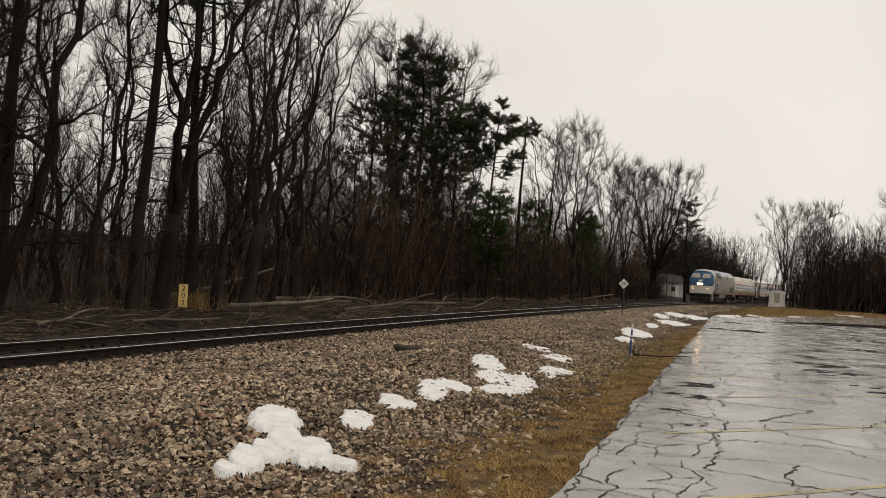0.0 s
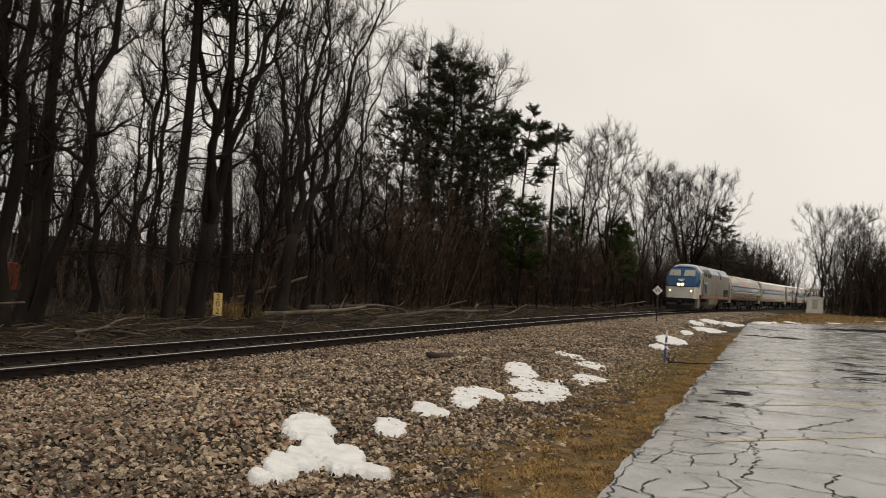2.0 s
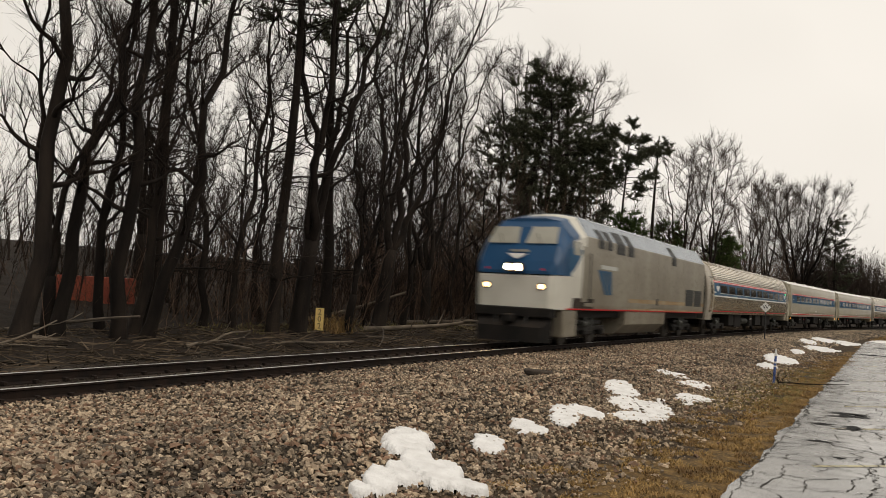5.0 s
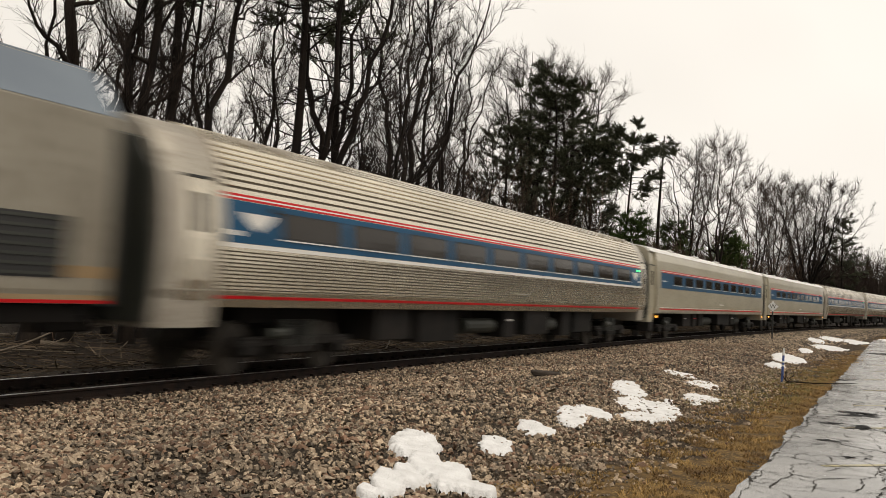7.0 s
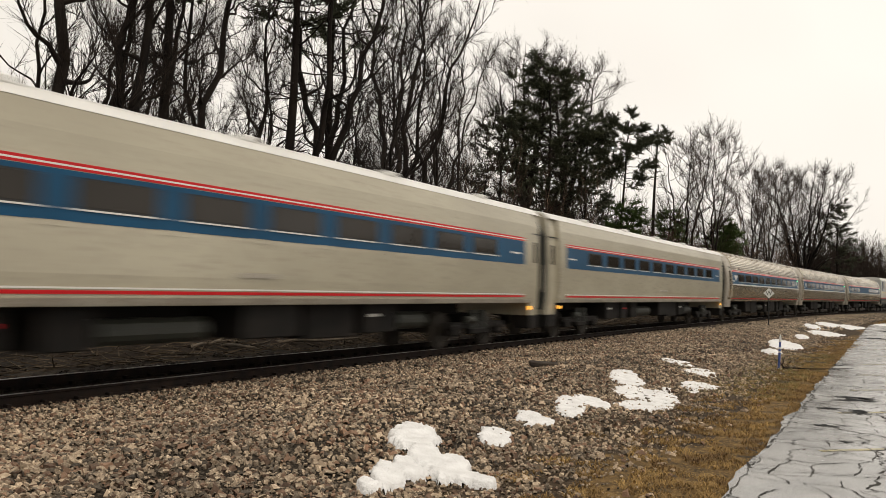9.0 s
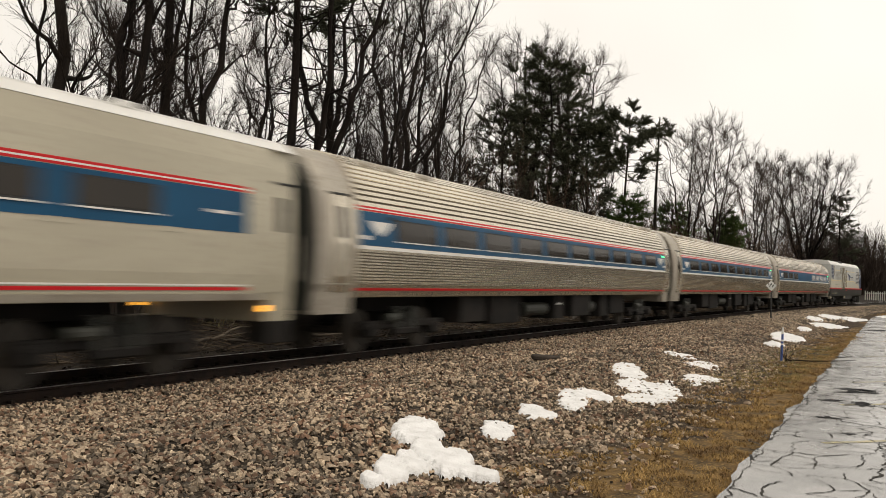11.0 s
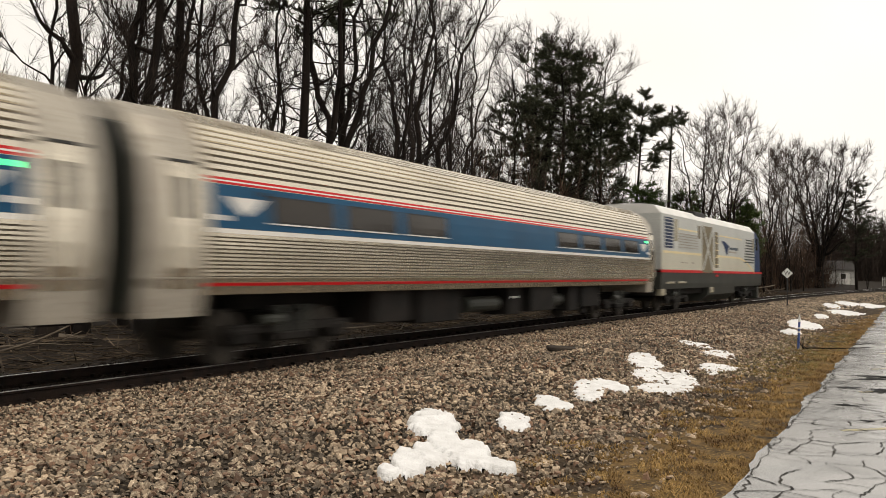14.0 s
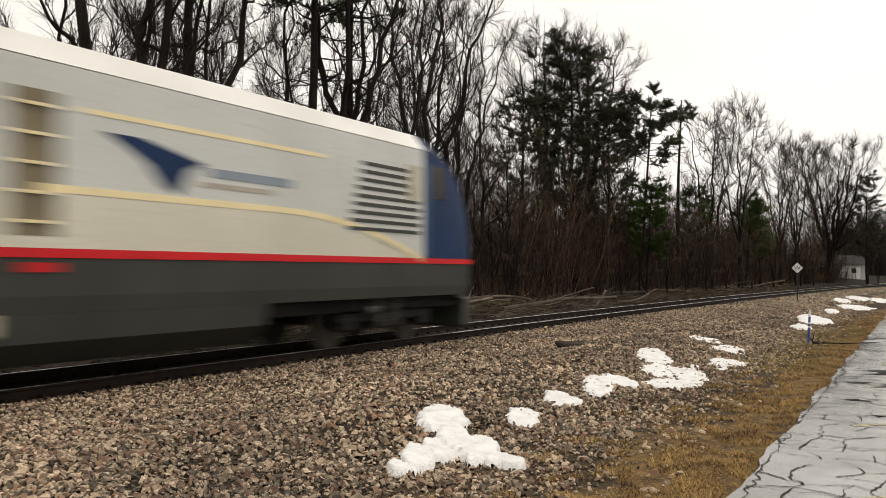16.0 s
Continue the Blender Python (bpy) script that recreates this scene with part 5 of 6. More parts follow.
def plant_wood():
    rng = random.Random(77)

    def stand(*rows):
        for k, x, y, sc, tn, ln in rows:
            plant(k, x, y, sc, tn, ln)

    # trees that stand out: kind, x, y, scale, turn, lean
    stand((THICK, -13.1, 18.3, 1.0, 40, 1),
          (FORK, -13.4, 19.9, 0.9, 10, 4),
          (THICK, -12.9, 19.6, 0.82, 130, 10),
          (TALL, -13.3, 22.3, 1.0, 70, 0),
          (THICK, -11.9, 20.8, 0.9, 230, 3),
          (THICK, -12.4, 22.3, 0.75, 20, 2),
          (thin_pine, -12.2, 23.0, 1, 120, 1),
          (THICK, -11.6, 21.6, 0.8, 300, 9),
          (TALL, -12.2, 26.3, 0.9, 200, -2),
          (TALL, -11.2, 26.8, 0.85, 60, 3),
          (thin_pine, -10.0, 27.2, 1.02, 10, 0),
          (STEMS, -9.2, 27.5, 1.05, 80, 6),
          (thin_pine, -9.2, 30.6, 1.0, 200, 0),
          (FORK, -8.2, 29.9, 0.95, 140, 4),
          (STEMS, -7.9, 33.6, 1.0, 20, 5),
          (TALL, -7.4, 36.3, 0.95, 260, 1),
          (STEMS, -6.8, 39.4, 0.82, 190, 0),
          (TALL, -5.9, 41.6, 0.86, 95, 2),
          (FORK, -8.2, 43.2, 1.0, 15, 0),
          (TALL, -10.0, 40.8, 1.0, 333, 0),
          (PLAIN, -4.9, 44.7, 0.75, 49, 0),
          (HALO, -4.1, 63.9, 1.09, 10, 0),
          (HALO, -0.8, 70.0, 1.04, 140, 0),
          (big_pine, -1.9, 60.0, 0.93, 0, 0),
          (big_pine, -5.2, 56.8, 0.77, 130, 0),
          (big_pine, 0.5, 63.0, 0.81, 220, 0),
          (shelf_pine, 2.9, 61.9, 0.9, 60, 4),
          (small_pine, 3.1, 57.9, 0.64, 20, 0),
          (PLAIN, -5.8, 48.7, 0.69, 5, 0),
          (BUSHY, -3.5, 51.9, 0.63, 10, 0),
          (BUSHY, -1.5, 55.0, 0.63, 110, 0),
          (YOUNG, 0.7, 56.0, 0.69, 50, 0),
          (YOUNG, -4.4, 49.8, 0.63, 150, 0),
          (BUSHY, 1.9, 60.0, 0.58, 200, 0),
          (OPEN, 10.0, 79.4, 1.07, 50, 0),
          (OPEN, 13.1, 83.0, 1.03, 150, 0),
          (small_pine, 8.4, 79.6, 1.19, 90, 0),
          (small_pine, 14.6, 88.8, 1.18, 0, 0),
          (small_pine, 16.6, 92.5, 1.11, 210, 0),
          (BUSHY, 7.2, 73.6, 0.71, 20, 0),
          (BUSHY, 9.8, 77.4, 0.71, 120, 0),
          (YOUNG, 5.3, 69.8, 1.01, 0, 0),
          (OPEN, 20.4, 102.0, 0.99, 30, 0),
          (OPEN, 23.0, 105.5, 1.04, 200, 0),
          (YOUNG, 18.8, 98.2, 1.24, 100, 0),
          (BUSHY, 21.6, 101.7, 0.88, 300, 0),
          (BROWN, -5.8, 45.6, 0.67, 10, 0),
          (BROWN, -5.0, 47.7, 0.65, 80, 0),
          (BROWN, -3.9, 49.8, 0.74, 150, 0),
          (BROWN, -2.6, 51.9, 0.71, 220, 0),
          (BROWN, -1.4, 53.0, 0.65, 300, 0),
          (BROWN, -0.0, 55.0, 0.7, 40, 0),
          (BROWN, 1.4, 57.0, 0.65, 110, 0),
          (BROWN, 3.0, 59.9, 0.67, 170, 0),
          (BROWN, 4.9, 63.8, 0.74, 250, 0),
          (BROWN, 6.6, 67.7, 0.74, 330, 0),
          (BROWN, 8.6, 71.5, 0.74, 20, 0),
          (BROWN, 10.7, 75.2, 0.73, 100, 0),
          (BROWN, 14.1, 82.8, 0.69, 180, 0),
          (BROWN, 17.5, 90.3, 0.8, 270, 0),
          (BROWN, 22.6, 101.5, 0.88, 0, 0),
          (BROWN, 25.3, 107.1, 0.87, 90, 0),
          (ROUND, 31.4, 124.1, 1.24, 0, 0),
          (big_pine, 37.6, 128.6, 0.88, 80, 0),
          (BUSHY, 27.7, 118.8, 0.82, 100, 0),
          (BUSHY, 40.1, 132.0, 1.01, 10, 0))
    dead_spike(6.6, 73.7, 16.5)
    # the rest of the edge and the depth of the wood
    spots = []
    while len(spots) < 104:
        deep = len(spots) >= 38
        s, lat = (26 + 104 * rng.random() ** 1.2, 18.9 + 11 * rng.random() ** 1.2) if deep else (6 + 60 * rng.random(), 21 + 17 * rng.random() ** 1.2)
        p = trk(s, lat - TRACK_D)
        if s > 0.75 * lat and all((p - q).length > (1.7 if deep else 2.2) for q in spots):
            spots.append(p)
            if deep:
                plant(rng.choice((YOUNG, BUSHY, BROWN, BROWN)), p.x, p.y, rng.uniform(0.55, 0.85) * (0.8 if s < 70 else 1.0), rng.uniform(0, 360), rng.uniform(-3, 4))
            else:
                plant(rng.choice((TALL, TALL, PLAIN, PLAIN, FORK, STEMS)), p.x, p.y, rng.uniform(0.8, 1.05) * (1 if s < 34 else 0.74), rng.uniform(0, 360), rng.uniform(-3, 4))
    # the thicket beyond the parking lot, and trees far down the line
    for i in range(46):
        u = i / 45
        x, y = 47 + 42 * u + rng.uniform(-1, 2), 111 - 30 * u + rng.uniform(-3, 9)
        plant(rng.choice((BUSHY, BUSHY, BROWN, OPEN)), x, y, rng.uniform(0.85, 1.12) * (0.92 + 0.20 * u), rng.uniform(0, 360))
    for i in range(30):
        x, y = (54 + 1.3 * i + rng.uniform(-2, 2), 204 + 1.3 * i + rng.uniform(-4, 24)) if i < 22 else (60 + 1.8 * (i - 22) + rng.uniform(-1, 1), 138 + rng.uniform(-4, 8))
        plant(BUSHY, x, y, rng.uniform(0.9, 1.25), rng.uniform(0, 360))


plant_wood()


def sticks(name, material, n, place, seed, h0, h1, r0, twigs, tlen, label, lift=0.05, wander=0.12, lean=0.22, power=1.5):
    """Many thin crooked stems with side twigs in one mesh."""
    rng = random.Random(seed)
    w = Wood()
    for _ in range(n):
        x, y = place(rng)
        s, lat = x * U.x + y * U.y, x * N.x + y * N.y
        if 8 < s < 20 and 18.2 < lat < 30 and rng.random() < 0.7:
            continue  # a thin spot in the wood
        h = h0 + (h1 - h0) * rng.random() ** power
        d = Vector((rng.uniform(-lean, lean), rng.uniform(-lean, lean), 1)).normalized()
        r = r0 * rng.uniform(0.5, 1.3)
        pts, radii = limb(rng, Vector((x, y, ground_at(x, y) - 0.1)), d, h, r, 0.006, 4, wander, lift)
        w.tube(pts, radii, 3)
        for _ in range(twigs):
            p, d2 = along(pts, rng.uniform(0.10, 1.0))
            q = (side_dir(rng, d2, rng.uniform(0.4, 1.2)) + Vector((0, 0, 0.1))).normalized() * rng.uniform(0.3, 1.0) * tlen
            w.leaf(p, q, r * 0.36)
            w.leaf(p + q * rng.uniform(0.2, 0.8), (side_dir(rng, q.normalized(), 0.6)) * q.length * 0.55, r * 0.24)
    return tagged(mesh_ob(name, w.v, w.f, material), label, name.replace("_", " "), kind="stuff")


def along_line(s0, s1, l0, l1, power=1.0):
    def f(rng):
        p = trk(rng.uniform(s0, s1), l0 + (l1 - l0) * rng.random() ** power - TRACK_D)
        return p.x, p.y
    return f


def patch(x0, y0, x1, y1, w):
    def f(rng):
        u = rng.random()
        return x0 + (x1 - x0) * u + rng.uniform(-w, w) * 0.4, y0 + (y1 - y0) * u + rng.uniform(-w * 0.3, w)
    return f


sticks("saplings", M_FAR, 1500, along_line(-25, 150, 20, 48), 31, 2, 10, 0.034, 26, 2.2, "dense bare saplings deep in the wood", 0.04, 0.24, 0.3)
sticks("dense_saplings", M_RED, 2100, along_line(42, 134, 19, 33), 37, 3, 11.5, 0.034, 24, 2.2, "reddish bare saplings crowding under the pines", 0.04, 0.24, 0.3)
sticks("undergrowth", M_RED, 3200, along_line(-15, 140, 18.6, 29, 1.3), 32, 0.8, 4.6, 0.014, 16, 1.3, "reddish brown leafless undergrowth at the wood's edge", 0.02, 0.32, 0.5)
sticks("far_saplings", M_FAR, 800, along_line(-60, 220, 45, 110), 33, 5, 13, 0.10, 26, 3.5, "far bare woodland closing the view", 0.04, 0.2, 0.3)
sticks("thicket", M_TWIGB, 2600, patch(52, 110, 104, 76, 15), 34, 3.0, 12.5, 0.085, 32, 2.8, "dense bare thicket beyond the parking lot", 0.05, 0.2, 0.25, 1.0)
sticks("far_thicket", M_TWIGB, 1100, patch(56, 206, 82, 232, 20), 35, 6, 17, 0.14, 20, 3.8, "distant bare wood along the line", 0.05, 0.2, 0.3)


def litter():
    """Twigs and sticks strewn over the bank."""
    rng = random.Random(36)
    w = Wood()
    for _ in range(5200):
        p = trk(rng.uniform(2, 95), 13.6 + 6.5 * rng.random() - TRACK_D)
        a = rng.uniform(0, 6.283)
        d = Vector((math.cos(a), math.sin(a), rng.uniform(-0.05, 0.25))) * rng.uniform(0.3, 1.7)
        w.twig(Vector((p.x, p.y, ground_at(p.x, p.y) + 0.02)), d, rng.uniform(0.008, 0.028))
    tagged(mesh_ob("twig_litter", w.v, w.f, M_LITTER), "dead twigs and sticks strewn over dark soil", "twigs", kind="stuff")


litter()


# ---- fallen logs and branches on the bank ----
def make_logs():
    rng = random.Random(8)
    spec = [(Vector((-9.2, 35.4, 0)), 5.5, 0.11, 35), (Vector((-6.2, 33.0, 0)), 4.0, 0.12, 20), (Vector((-6.0, 40.0, 0)), 5.5, 0.12, 40), (Vector((-4.2, 44.0, 0)), 4.5, 0.10, 60)]
    for i in range(48):
        s = rng.uniform(6, 95)
        spec.append((trk(s, rng.uniform(14.2, 19.0) - TRACK_D), rng.uniform(1.2, 5.5), rng.uniform(0.02, 0.075) if rng.random() < 0.85 else rng.uniform(0.09, 0.13), rng.uniform(-30, 110)))
    for p, ln, r, turn in spec:
        w = Wood()
        gz = ground_at(p.x, p.y)
        d = Vector((math.cos(radians(turn)), math.sin(radians(turn)), rng.uniform(-0.01, 0.05)))
        pts, radii = limb(rng, Vector((-ln / 2 * d.x, -ln / 2 * d.y, 0)), d.normalized(), ln, r, r * 0.45, 7, 0.13, 0.0)
        w.tube(pts, radii, 8)
        for _ in range(3):
            q, dd = along(pts, rng.uniform(0.3, 0.95))
            w.tube(*limb(rng, q, side_dir(rng, dd, 0.9), rng.uniform(0.3, 1.0), r * 0.3, 0.01, 3, 0.2, 0.05), 4)
        ob = tagged(mesh_ob("log" if r > 0.09 else "branch", w.v, w.f, M_LOG, smooth=True), "weathered fallen log on the dark bank" if r > 0.09 else "fallen bare branch lying on dark soil", "log" if r > 0.09 else "branch", "fallen wood on the bank")
        ob.location = (p.x, p.y, gz + r * 0.6)


make_logs()


# ---- ballast stones and grass ----
ROCK_V = [(-0.5, -0.4, -0.3), (0.5, -0.45, -0.3), (0.45, 0.5, -0.3), (-0.5, 0.4, -0.3), (-0.35, -0.3, 0.35), (0.3, -0.35, 0.4), (0.4, 0.3, 0.28), (-0.25, 0.35, 0.42)]
ROCK_F = [(4, 5, 6), (4, 6, 7), (0, 1, 5), (0, 5, 4), (1, 2, 6), (1, 6, 5), (2, 3, 7), (2, 7, 6), (3, 0, 4), (3, 4, 7)]


def scatter_rocks(name, n, area, seed, material, label, size=(0.03, 0.065)):
    g = np.random.default_rng(seed)
    base = np.array(ROCK_V)
    s, lat = area(g, n)
    keep = np.ones(n, bool)
    V = np.repeat(base[None], n, 0) * (1 + g.uniform(-0.35, 0.35, (n, 8, 3)))
    sz = g.uniform(*size, (n, 1, 1)) * (1 + (g.random((n, 1, 1)) < 0.06) * 0.7)
    V = V * sz * np.array([1.0, 0.8, 0.7]) * g.uniform(0.75, 1.3, (n, 1, 3))
    # random turns
    q = g.normal(size=(n, 4)) * np.array([1, 0.35, 0.35, 1])
    q /= np.linalg.norm(q, axis=1)[:, None]
    w, x, y, z = q.T
    R = np.stack([1 - 2 * (y * y + z * z), 2 * (x * y - z * w), 2 * (x * z + y * w), 2 * (x * y + z * w), 1 - 2 * (x * x + z * z), 2 * (y * z - x * w), 2 * (x * z - y * w), 2 * (y * z + x * w), 1 - 2 * (x * x + y * y)], 1).reshape(n, 3, 3)
    V = np.einsum("nij,nkj->nki", R, V)
    P = np.array([tuple(trk(a, b - TRACK_D, ground_z(a, b) + 0.012)) for a, b in zip(s, lat)])
    V = (V + P[:, None]).reshape(-1, 3)
    Fa = (np.array(ROCK_F)[None] + 8 * np.arange(n)[:, None, None]).reshape(-1, 3)
    me = bpy.data.meshes.new(name)
    me.from_pydata(V.tolist(), [], Fa.tolist())
    me.materials.append(material)
    tagged(new(name, me), label, "gravel", kind="stuff")


def near_ballast(g, n):
    s = 3.0 + 36 * g.random(n) ** 1.8
    lat = 1.7 + 8.3 * g.random(n)
    lat = np.where(g.random(n) < np.clip((lat - 1.9) / 1.2, 0.10, 1), lat, 3.2 + 6.8 * g.random(n))
    return s, lat


def track_ballast(g, n):
    return -2 + 62 * g.random(n) ** 1.3, 9.6 + 3.8 * g.random(n)


def verge_gravel(g, n):
    return 3.0 + 22 * g.random(n) ** 1.5, 1.9 + 2.6 * g.random(n) ** 0.7


def far_ballast(g, n):
    return 38 + 60 * g.random(n) ** 1.4, 3.2 + 6.6 * g.random(n)


scatter_rocks("ballast_stones", 50000, near_ballast, 41, M_STONE, "angular grey-brown crushed stone beside the track", (0.024, 0.056))
scatter_rocks("rusty_ballast_stones", 11000, near_ballast, 42, M_RUSTSTONE, "rust-brown crushed stone among the grey")
scatter_rocks("track_ballast_stones", 8000, track_ballast, 43, M_OILY, "crushed stone between and beside the rails")
scatter_rocks("verge_gravel", 9000, verge_gravel, 45, M_STONE, "small scattered gravel in dark soil", (0.012, 0.030))
scatter_rocks("far_ballast_stones", 9000, far_ballast, 44, M_STONE, "crushed stone along the far shoulder", (0.045, 0.09))


def grass_blades(name, n, seed, material, area, label, h=(0.03, 0.09), w=0.004):
    rng = random.Random(seed)
    vs, fs = [], []
    for _ in range(n):
        s, lat = area(rng)
        p = trk(s, lat - TRACK_D, ground_z(s, lat) - 0.005)
        a = rng.uniform(0, 6.283)
        hh = rng.uniform(*h)
        d = Vector((math.cos(a), math.sin(a), 0))
        k = rng.uniform(0.5, 1.6)
        sd = Vector((-d.y, d.x, 0)) * w * rng.uniform(0.6, 1.5)
        b = len(vs)
        m = p + d * hh * 0.4 * k + Vector((0, 0, hh * 0.6))
        t = p + d * hh * k + Vector((0, 0, hh * rng.uniform(0.4, 0.9)))
        vs += [p - sd, p + sd, m + sd * 0.7, m - sd * 0.7, t]
        fs += [(b, b + 1, b + 2, b + 3), (b + 3, b + 2, b + 4)]
    return tagged(mesh_ob(name, vs, fs, material), label, "grass", kind="stuff")


def strip_area(rng):
    while True:
        s = 2.5 + 34 * rng.random() ** 1.8
        lat = rng.uniform(1.15, 3.1)
        if noise.noise(Vector((s * 2.3, lat * 3.0, 4))) > -0.12 + max(0, lat - 1.9) * 0.45:
            return s, lat


grass_blades("dead_grass", 60000, 51, M_BLADE, strip_area, "matted straw-coloured dead grass along the asphalt", (0.02, 0.065))
grass_blades("green_grass", 5000, 52, M_GREENBLADE, lambda r: (14 + 12 * r.random(), 1.5 + 1.6 * r.random()), "thin olive grass among the dead blades")
grass_blades("far_grass", 9000, 53, M_BLADE, lambda r: (62 + 50 * r.random(), -14 + 17 * r.random()), "rough straw-brown grass beyond the parking lot", (0.06, 0.24), 0.02)
grass_blades("bank_grass", 2500, 54, M_GREENBLADE, lambda r: (20 + 22 * r.random(), 18 + 3 * r.random()), "sparse green grass on the dark bank", (0.06, 0.22), 0.008)
grass_blades("reeds", 260, 55, M_BLADE, lambda r: (24.5 + 1.5 * r.random(), 17.6 + 1.2 * r.random()), "dry tan weed stalks on the bank", (0.5, 1.1), 0.008)


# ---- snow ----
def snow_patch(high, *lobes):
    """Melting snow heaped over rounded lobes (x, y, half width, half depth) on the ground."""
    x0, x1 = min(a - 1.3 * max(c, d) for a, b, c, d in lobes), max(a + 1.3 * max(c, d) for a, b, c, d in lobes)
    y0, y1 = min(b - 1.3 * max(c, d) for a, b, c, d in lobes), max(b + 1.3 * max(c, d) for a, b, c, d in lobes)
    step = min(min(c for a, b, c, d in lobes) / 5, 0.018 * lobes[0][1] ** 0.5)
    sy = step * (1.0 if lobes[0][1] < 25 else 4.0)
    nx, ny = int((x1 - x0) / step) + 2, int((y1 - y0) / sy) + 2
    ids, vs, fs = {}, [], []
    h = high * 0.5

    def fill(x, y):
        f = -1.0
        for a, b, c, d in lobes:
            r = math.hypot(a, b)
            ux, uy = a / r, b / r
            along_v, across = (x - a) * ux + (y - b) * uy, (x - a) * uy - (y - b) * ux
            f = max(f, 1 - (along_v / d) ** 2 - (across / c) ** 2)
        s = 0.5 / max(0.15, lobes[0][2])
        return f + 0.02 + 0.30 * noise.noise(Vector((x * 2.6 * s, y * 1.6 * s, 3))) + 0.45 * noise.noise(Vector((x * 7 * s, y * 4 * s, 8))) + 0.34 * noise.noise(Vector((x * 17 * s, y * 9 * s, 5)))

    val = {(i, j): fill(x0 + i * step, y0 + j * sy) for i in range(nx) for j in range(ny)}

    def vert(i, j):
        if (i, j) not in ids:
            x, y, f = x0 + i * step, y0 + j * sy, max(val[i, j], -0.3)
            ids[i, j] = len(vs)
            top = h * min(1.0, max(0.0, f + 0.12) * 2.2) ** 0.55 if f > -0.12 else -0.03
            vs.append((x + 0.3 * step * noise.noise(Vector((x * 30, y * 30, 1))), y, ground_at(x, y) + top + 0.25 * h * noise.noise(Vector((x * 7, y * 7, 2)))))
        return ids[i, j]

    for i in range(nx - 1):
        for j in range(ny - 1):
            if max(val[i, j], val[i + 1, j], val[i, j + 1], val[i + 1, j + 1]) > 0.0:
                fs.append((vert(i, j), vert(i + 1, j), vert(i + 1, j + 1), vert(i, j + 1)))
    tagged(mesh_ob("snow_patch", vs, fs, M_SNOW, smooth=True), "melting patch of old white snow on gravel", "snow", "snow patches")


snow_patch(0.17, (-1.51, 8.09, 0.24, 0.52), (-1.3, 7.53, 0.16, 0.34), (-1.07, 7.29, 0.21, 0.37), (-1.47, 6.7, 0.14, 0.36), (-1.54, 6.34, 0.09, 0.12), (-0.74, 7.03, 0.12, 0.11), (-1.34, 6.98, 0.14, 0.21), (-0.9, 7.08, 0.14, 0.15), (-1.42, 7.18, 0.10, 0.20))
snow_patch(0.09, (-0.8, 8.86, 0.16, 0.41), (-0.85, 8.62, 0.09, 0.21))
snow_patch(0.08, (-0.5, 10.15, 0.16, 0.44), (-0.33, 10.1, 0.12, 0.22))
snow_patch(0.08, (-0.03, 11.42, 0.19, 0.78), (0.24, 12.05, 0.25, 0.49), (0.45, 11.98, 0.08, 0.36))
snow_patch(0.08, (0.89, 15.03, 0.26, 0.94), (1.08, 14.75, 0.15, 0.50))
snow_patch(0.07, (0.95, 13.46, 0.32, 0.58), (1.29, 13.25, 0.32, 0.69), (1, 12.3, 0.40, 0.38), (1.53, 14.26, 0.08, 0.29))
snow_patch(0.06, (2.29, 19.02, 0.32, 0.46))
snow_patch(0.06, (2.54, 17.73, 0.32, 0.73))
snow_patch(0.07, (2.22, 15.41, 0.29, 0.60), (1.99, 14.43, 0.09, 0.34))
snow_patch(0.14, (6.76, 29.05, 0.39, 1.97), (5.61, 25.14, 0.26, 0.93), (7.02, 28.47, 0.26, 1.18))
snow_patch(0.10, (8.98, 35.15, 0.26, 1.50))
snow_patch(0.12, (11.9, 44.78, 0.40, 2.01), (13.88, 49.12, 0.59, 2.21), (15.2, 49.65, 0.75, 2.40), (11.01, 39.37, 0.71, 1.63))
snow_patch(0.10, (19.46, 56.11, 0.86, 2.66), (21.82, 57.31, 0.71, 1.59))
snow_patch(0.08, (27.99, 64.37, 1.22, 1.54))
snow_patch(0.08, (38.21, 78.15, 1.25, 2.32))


# ---- signs and markers ----
def text_mesh(name, body, size, depth, material, parent, m):
    cu = bpy.data.curves.new(name, "FONT")
    cu.body, cu.size, cu.extrude, cu.align_x, cu.align_y = body, size, depth, "CENTER", "CENTER"
    tmp = bpy.data.objects.new(name, cu)
    scene.collection.objects.link(tmp)
    me = bpy.data.meshes.new_from_object(tmp)
    bpy.data.objects.remove(tmp)
    me.materials.clear()
    me.materials.append(material)
    ob = new(name, me)
    ob.parent = parent
    ob.matrix_basis = m
    return ob


def milepost():
    p = corr(24.9, 17.4)
    sign = new("milepost")
    part("post", rod((0, 0.03, -0.4), (0, 0.03, 1.0), 0.03), M_TIE, sign)
    part("board", box(-0.15, 0.15, -0.012, 0.012, 0.18, 0.98, 0.004), M_SIGNY, sign, "faded yellow board")
    for i, ch in enumerate("202"):
        text_mesh("digit", ch, 0.28, 0.003, M_BLACK, sign, pose(0, -0.014, 0.83 - 0.25 * i, 90))
    sign.matrix_basis = pose(-8.95, 29.1, ground_at(-8.95, 29.1) + 0.0, 0, 0, 17)
    tagged(sign, "faded yellow milepost board with black upright digits 202", "sign")


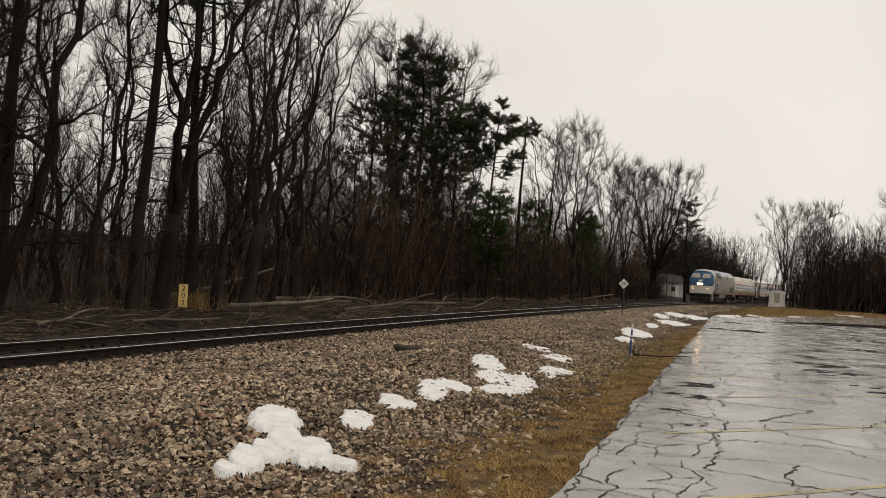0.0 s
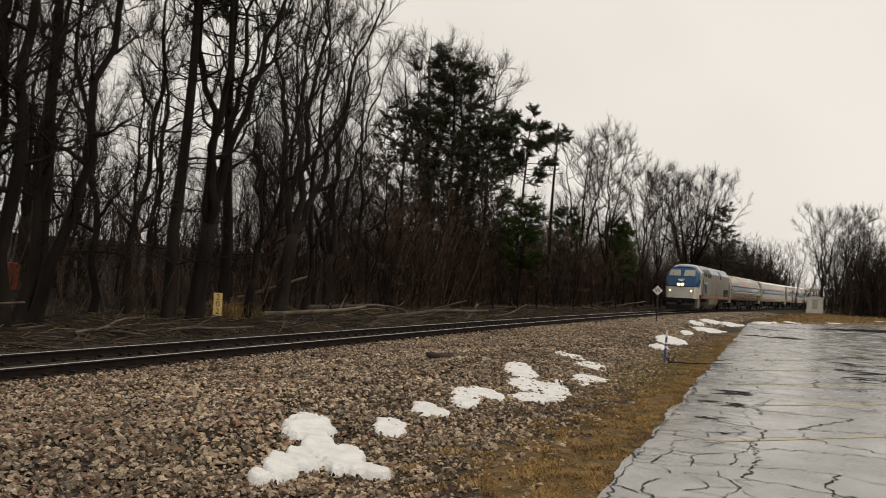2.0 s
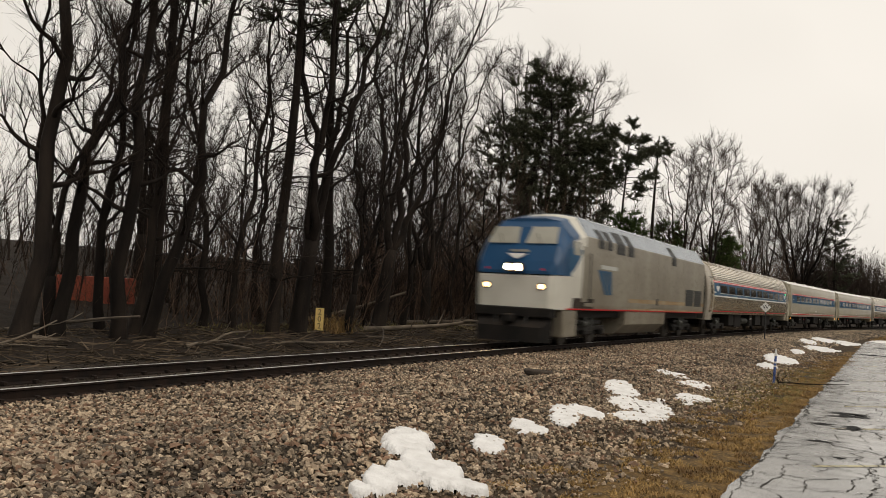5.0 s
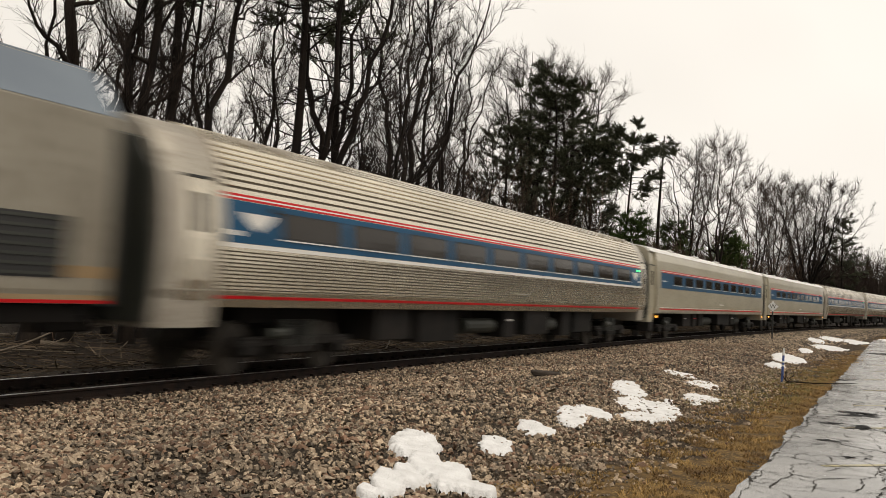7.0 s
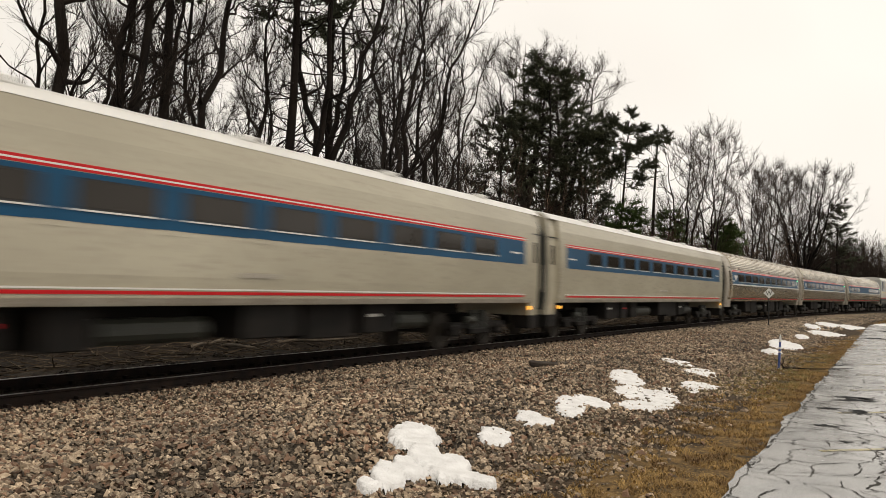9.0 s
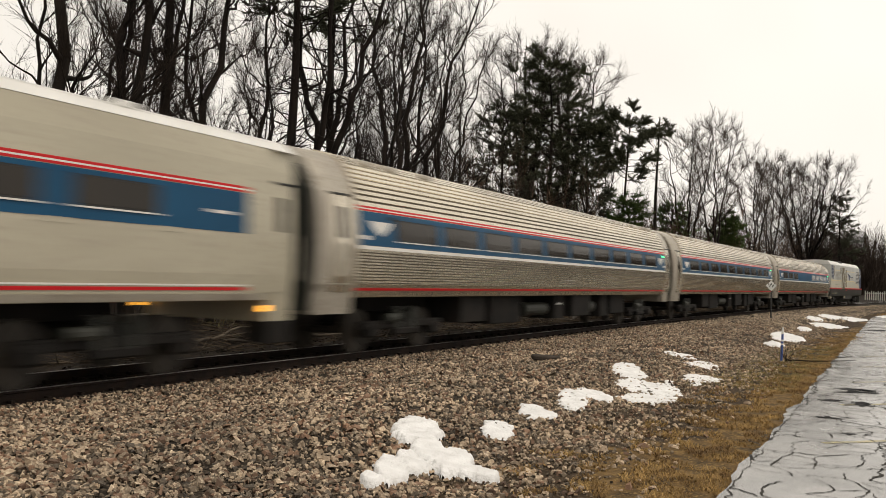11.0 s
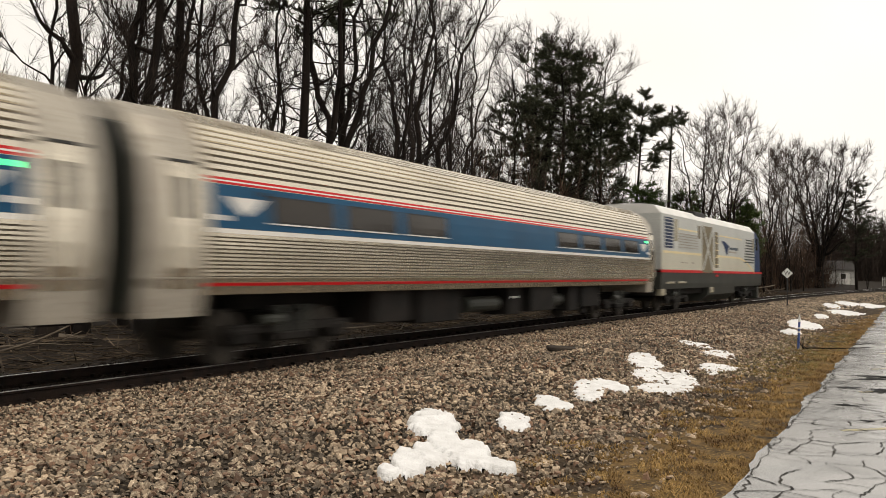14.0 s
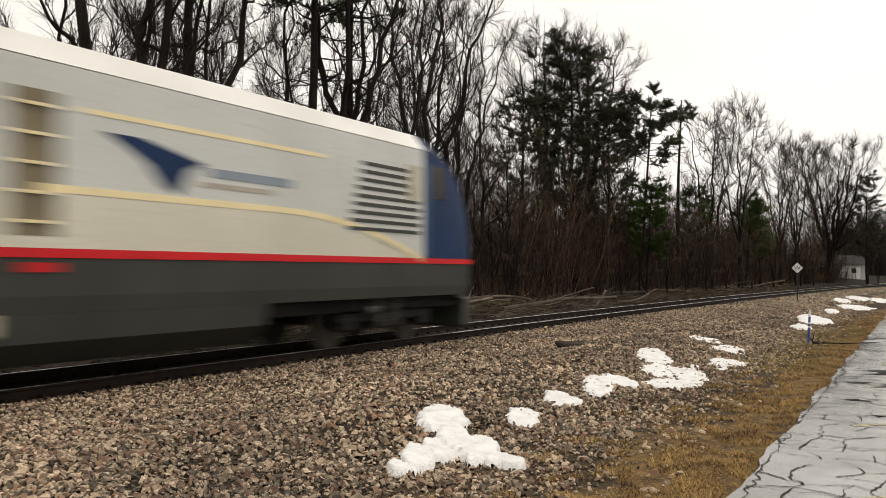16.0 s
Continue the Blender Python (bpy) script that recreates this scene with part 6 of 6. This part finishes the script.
def whistle_post():
    x, y = 9.94, 45.4
    sign = new("whistle_sign")
    part("post", rod((0, 0, -0.4), (0, 0, 1.75), 0.04, 0.032), M_BLACK, sign, "thin black post")
    bm = prism([(-0.27, 0), (0, -0.27), (0.27, 0), (0, 0.27)], -0.01, 0.01)
    part("diamond", bm, M_SIGNW, sign, "white diamond plate").matrix_basis = pose(0, -0.045, 1.72)
    text_mesh("letter", "W", 0.31, 0.003, M_BLACK, sign, pose(0, -0.06, 1.72, 90))
    sign.matrix_basis = pose(x, y, ground_at(x, y), 0, 0, -10)
    tagged(sign, "white diamond sign with a black W on a black post", "sign")


def cable_marker():
    x, y = 4.51, 19.56
    mk = new("utility_marker")
    part("stake", rod((0, 0, -0.2), (0, 0, 0.66), 0.028, 0.024), M_MARKER, mk, "blue plastic stake")
    part("cap", rod((0, 0, 0.62), (0, 0, 0.78), 0.034, 0.01), M_SIGNW, mk, "pale pointed cap")
    part("band", rod((0, 0, 0.46), (0, 0, 0.50), 0.032), M_SIGNW, mk)
    part("band", rod((0, 0, 0.38), (0, 0, 0.41), 0.032), M_SIGNW, mk)
    mk.matrix_basis = pose(x, y, ground_at(x, y), 1, 2, 0)
    tagged(mk, "slim blue plastic utility marker stake in the grass", "marker post")
    w = Wood()
    r = random.Random(2)
    w.tube(*limb(r, Vector((4.6, 19.5, ground_at(4.6, 19.5) + 0.02)), Vector((1, 0.25, 0.0)), 1.6, 0.018, 0.006, 6, 0.08, 0.0), 5)
    for _ in range(7):
        w.tube(*limb(r, Vector((4.6, 19.5, ground_at(4.6, 19.5))), Vector((r.uniform(-1, 1), r.uniform(-0.5, 0.5), 1)), 0.3, 0.008, 0.003, 3, 0.3, 0.0), 4)
    tagged(mesh_ob("branch", w.v, w.f, M_BARK), "thin dark fallen branch beside the blue stake", "branch")


milepost()
whistle_post()
cable_marker()
tagged(part("old_sleeper_plate", box(-0.28, 0.28, -0.12, 0.12, 0.0, 0.09, 0.02), M_TIE, None), "dark discarded timber offcut on the ballast", "timber offcut").matrix_basis = pose(-0.57, 16.35, ground_at(-0.57, 16.35) + 0.02, 4, 3, 10)


# ---- buildings in the distance ----
def shed():
    sh = new("shed")
    arc = [(1.25 * math.cos(radians(a)) * 1.0, 1.75 + 0.42 * math.sin(radians(a))) for a in range(0, 181, 20)]
    bm = prism([(-1.25, 0.0), (1.25, 0.0)] + arc, -1.6, 1.6)
    part("wall", bm, M_WHITEP, sh, "white painted wall")
    part("roof", prism([(x * 1.06, z + 0.06) for x, z in arc] + [(x * 1.0, z + 0.005) for x, z in arc[::-1]], -1.7, 1.7), M_ROOF, sh)
    part("door", box(-0.45, 0.45, -1.63, -1.60, 0.05, 1.7), M_CREAM, sh)
    sh.matrix_basis = pose(46.9, 116.2, ground_at(46.9, 116.2) + 0.55, 0, 0, -24) @ Matrix.Scale(0.8, 4)
    part("footing", box(-1.35, 1.35, -1.7, 1.7, -0.9, 0.0), M_WHITEP, sh)
    tagged(sh, "small white shed with a curved roof beside the line", "shed")


def house(x, y, turn, w, d, h, name, text):
    hs = new(name)
    part("wall", box(-w / 2, w / 2, -d / 2, d / 2, -0.5, h), M_SIDING, hs)
    part("roof", prism([(-w / 2 - 0.4, h), (w / 2 + 0.4, h), (w / 2 - 0.6, h + 1.7), (-w / 2 + 0.6, h + 1.7)], -d / 2 - 0.4, d / 2 + 0.4), M_ROOFSH, hs, "dark shingle roof")
    for k in range(3):
        q = -w / 2 + w * (k + 0.6) / 3.3
        wd = part("window", box(q - 0.5, q + 0.5, -d / 2 - 0.03, -d / 2, 0.9, 2.0), M_WHITEP, hs)
        part("pane", box(q - 0.42, q + 0.42, -d / 2 - 0.04, -d / 2 - 0.03, 0.98, 1.92), M_GLASS, wd)
    part("door", box(w / 2 - 1.6, w / 2 - 0.7, -d / 2 - 0.03, -d / 2, 0.0, 2.05), M_WHITEP, hs)
    hs.matrix_basis = pose(x, y, ground_at(x, y) - 0.1, 0, 0, turn)
    tagged(hs, text, "house")


shed()
house(43.5, 166, -15, 9, 6, 2.6, "house", "low pale house with dark roof behind bare trees")
house(33.0, 158, -15, 7, 5, 2.2, "garage", "low grey garage with dark roof behind bare trees")


def fence():
    f = new("fence")
    for i in range(14):
        part("slat", box(0.35 * i, 0.35 * i + 0.16, -0.02, 0.02, 0, 1.7 - 0.1 * (i % 3)), M_SIDING, f)
    part("fence_rail", box(0, 4.8, 0.02, 0.06, 1.2, 1.3), M_SIDING, f)
    f.matrix_basis = pose(52.0, 163, ground_at(52, 163), 0, 0, -15)
    tagged(f, "pale upright slatted fence beside the house", "fence")


fence()


def container():
    c = new("shipping_container")
    part("shell", box(-3.0, 3.0, -1.2, 1.2, 0, 2.2, 0.03), M_REDBOX, c, "faded orange-red steel shell")
    for i in range(20):
        part("corrugation", box(-2.9 + 0.3 * i, -2.78 + 0.3 * i, -1.23, -1.2, 0.1, 2.1), M_REDBOX, c)
    c.matrix_basis = pose(-20.1, 32.7, ground_at(-20.1, 32.7) - 0.2, 0, 0, 33) @ Matrix.Scale(0.56, 4)
    tagged(c, "faded orange-red steel container behind the trees", "container")


container()


# ---- what moves: the train runs along the line ----
RUN = [(0.0, 138.4), (1.0, 121.0), (2.0, 102.6), (3.0, 83.4), (3.5, 74.4), (4.5, 55.3), (7.0, 8.4), (7.5, -0.95), (8.0, -10.1), (8.5, -19.1), (9.0, -28.2), (11.5, -75.2), (12.5, -94.2), (13.5, -112.6), (14.5, -131.8), (15.0, -140.9), (15.5, -150.1), (16.0, -159.45)]


def motions():
    consist = [(loco_lead, -10.5, 6.6), (coach_a, 13.0, 9.07), (coach_b, 39.0, 9.07), (coach_c, 65.0, 9.07), (coach_d, 91.0, 9.07), (coach_e, 117.0, 9.07), (coach_f, 143.05, 9.07), (loco_tail, 167.0, 7.0)]
    for thing, off, half in consist:
        rows = []
        for i in range(33):
            t = 0.5 * i
            s = lerp_table(RUN, t) + off
            a, b = trk(s - half, 0, RAIL_Z), trk(s + half, 0, RAIL_Z)
            m, d = (a + b) / 2, b - a
            rows.append((t, Matrix.Translation(m) @ Matrix.Rotation(math.atan2(d.y, d.x), 4, "Z")))
        walk(thing, rows)
        # the wheels roll
        for bg in thing.children:
            for ws in bg.children:
                if ws.name.startswith("wheelset"):
                    at, r = ws.location.copy(), ws.location.z
                    walk(ws, [(i / 30, Matrix.Translation(at) @ Matrix.Rotation(-(lerp_table(RUN, 0) - lerp_table(RUN, i / 30)) / r, 4, "Y")) for i in range(481)])


motions()
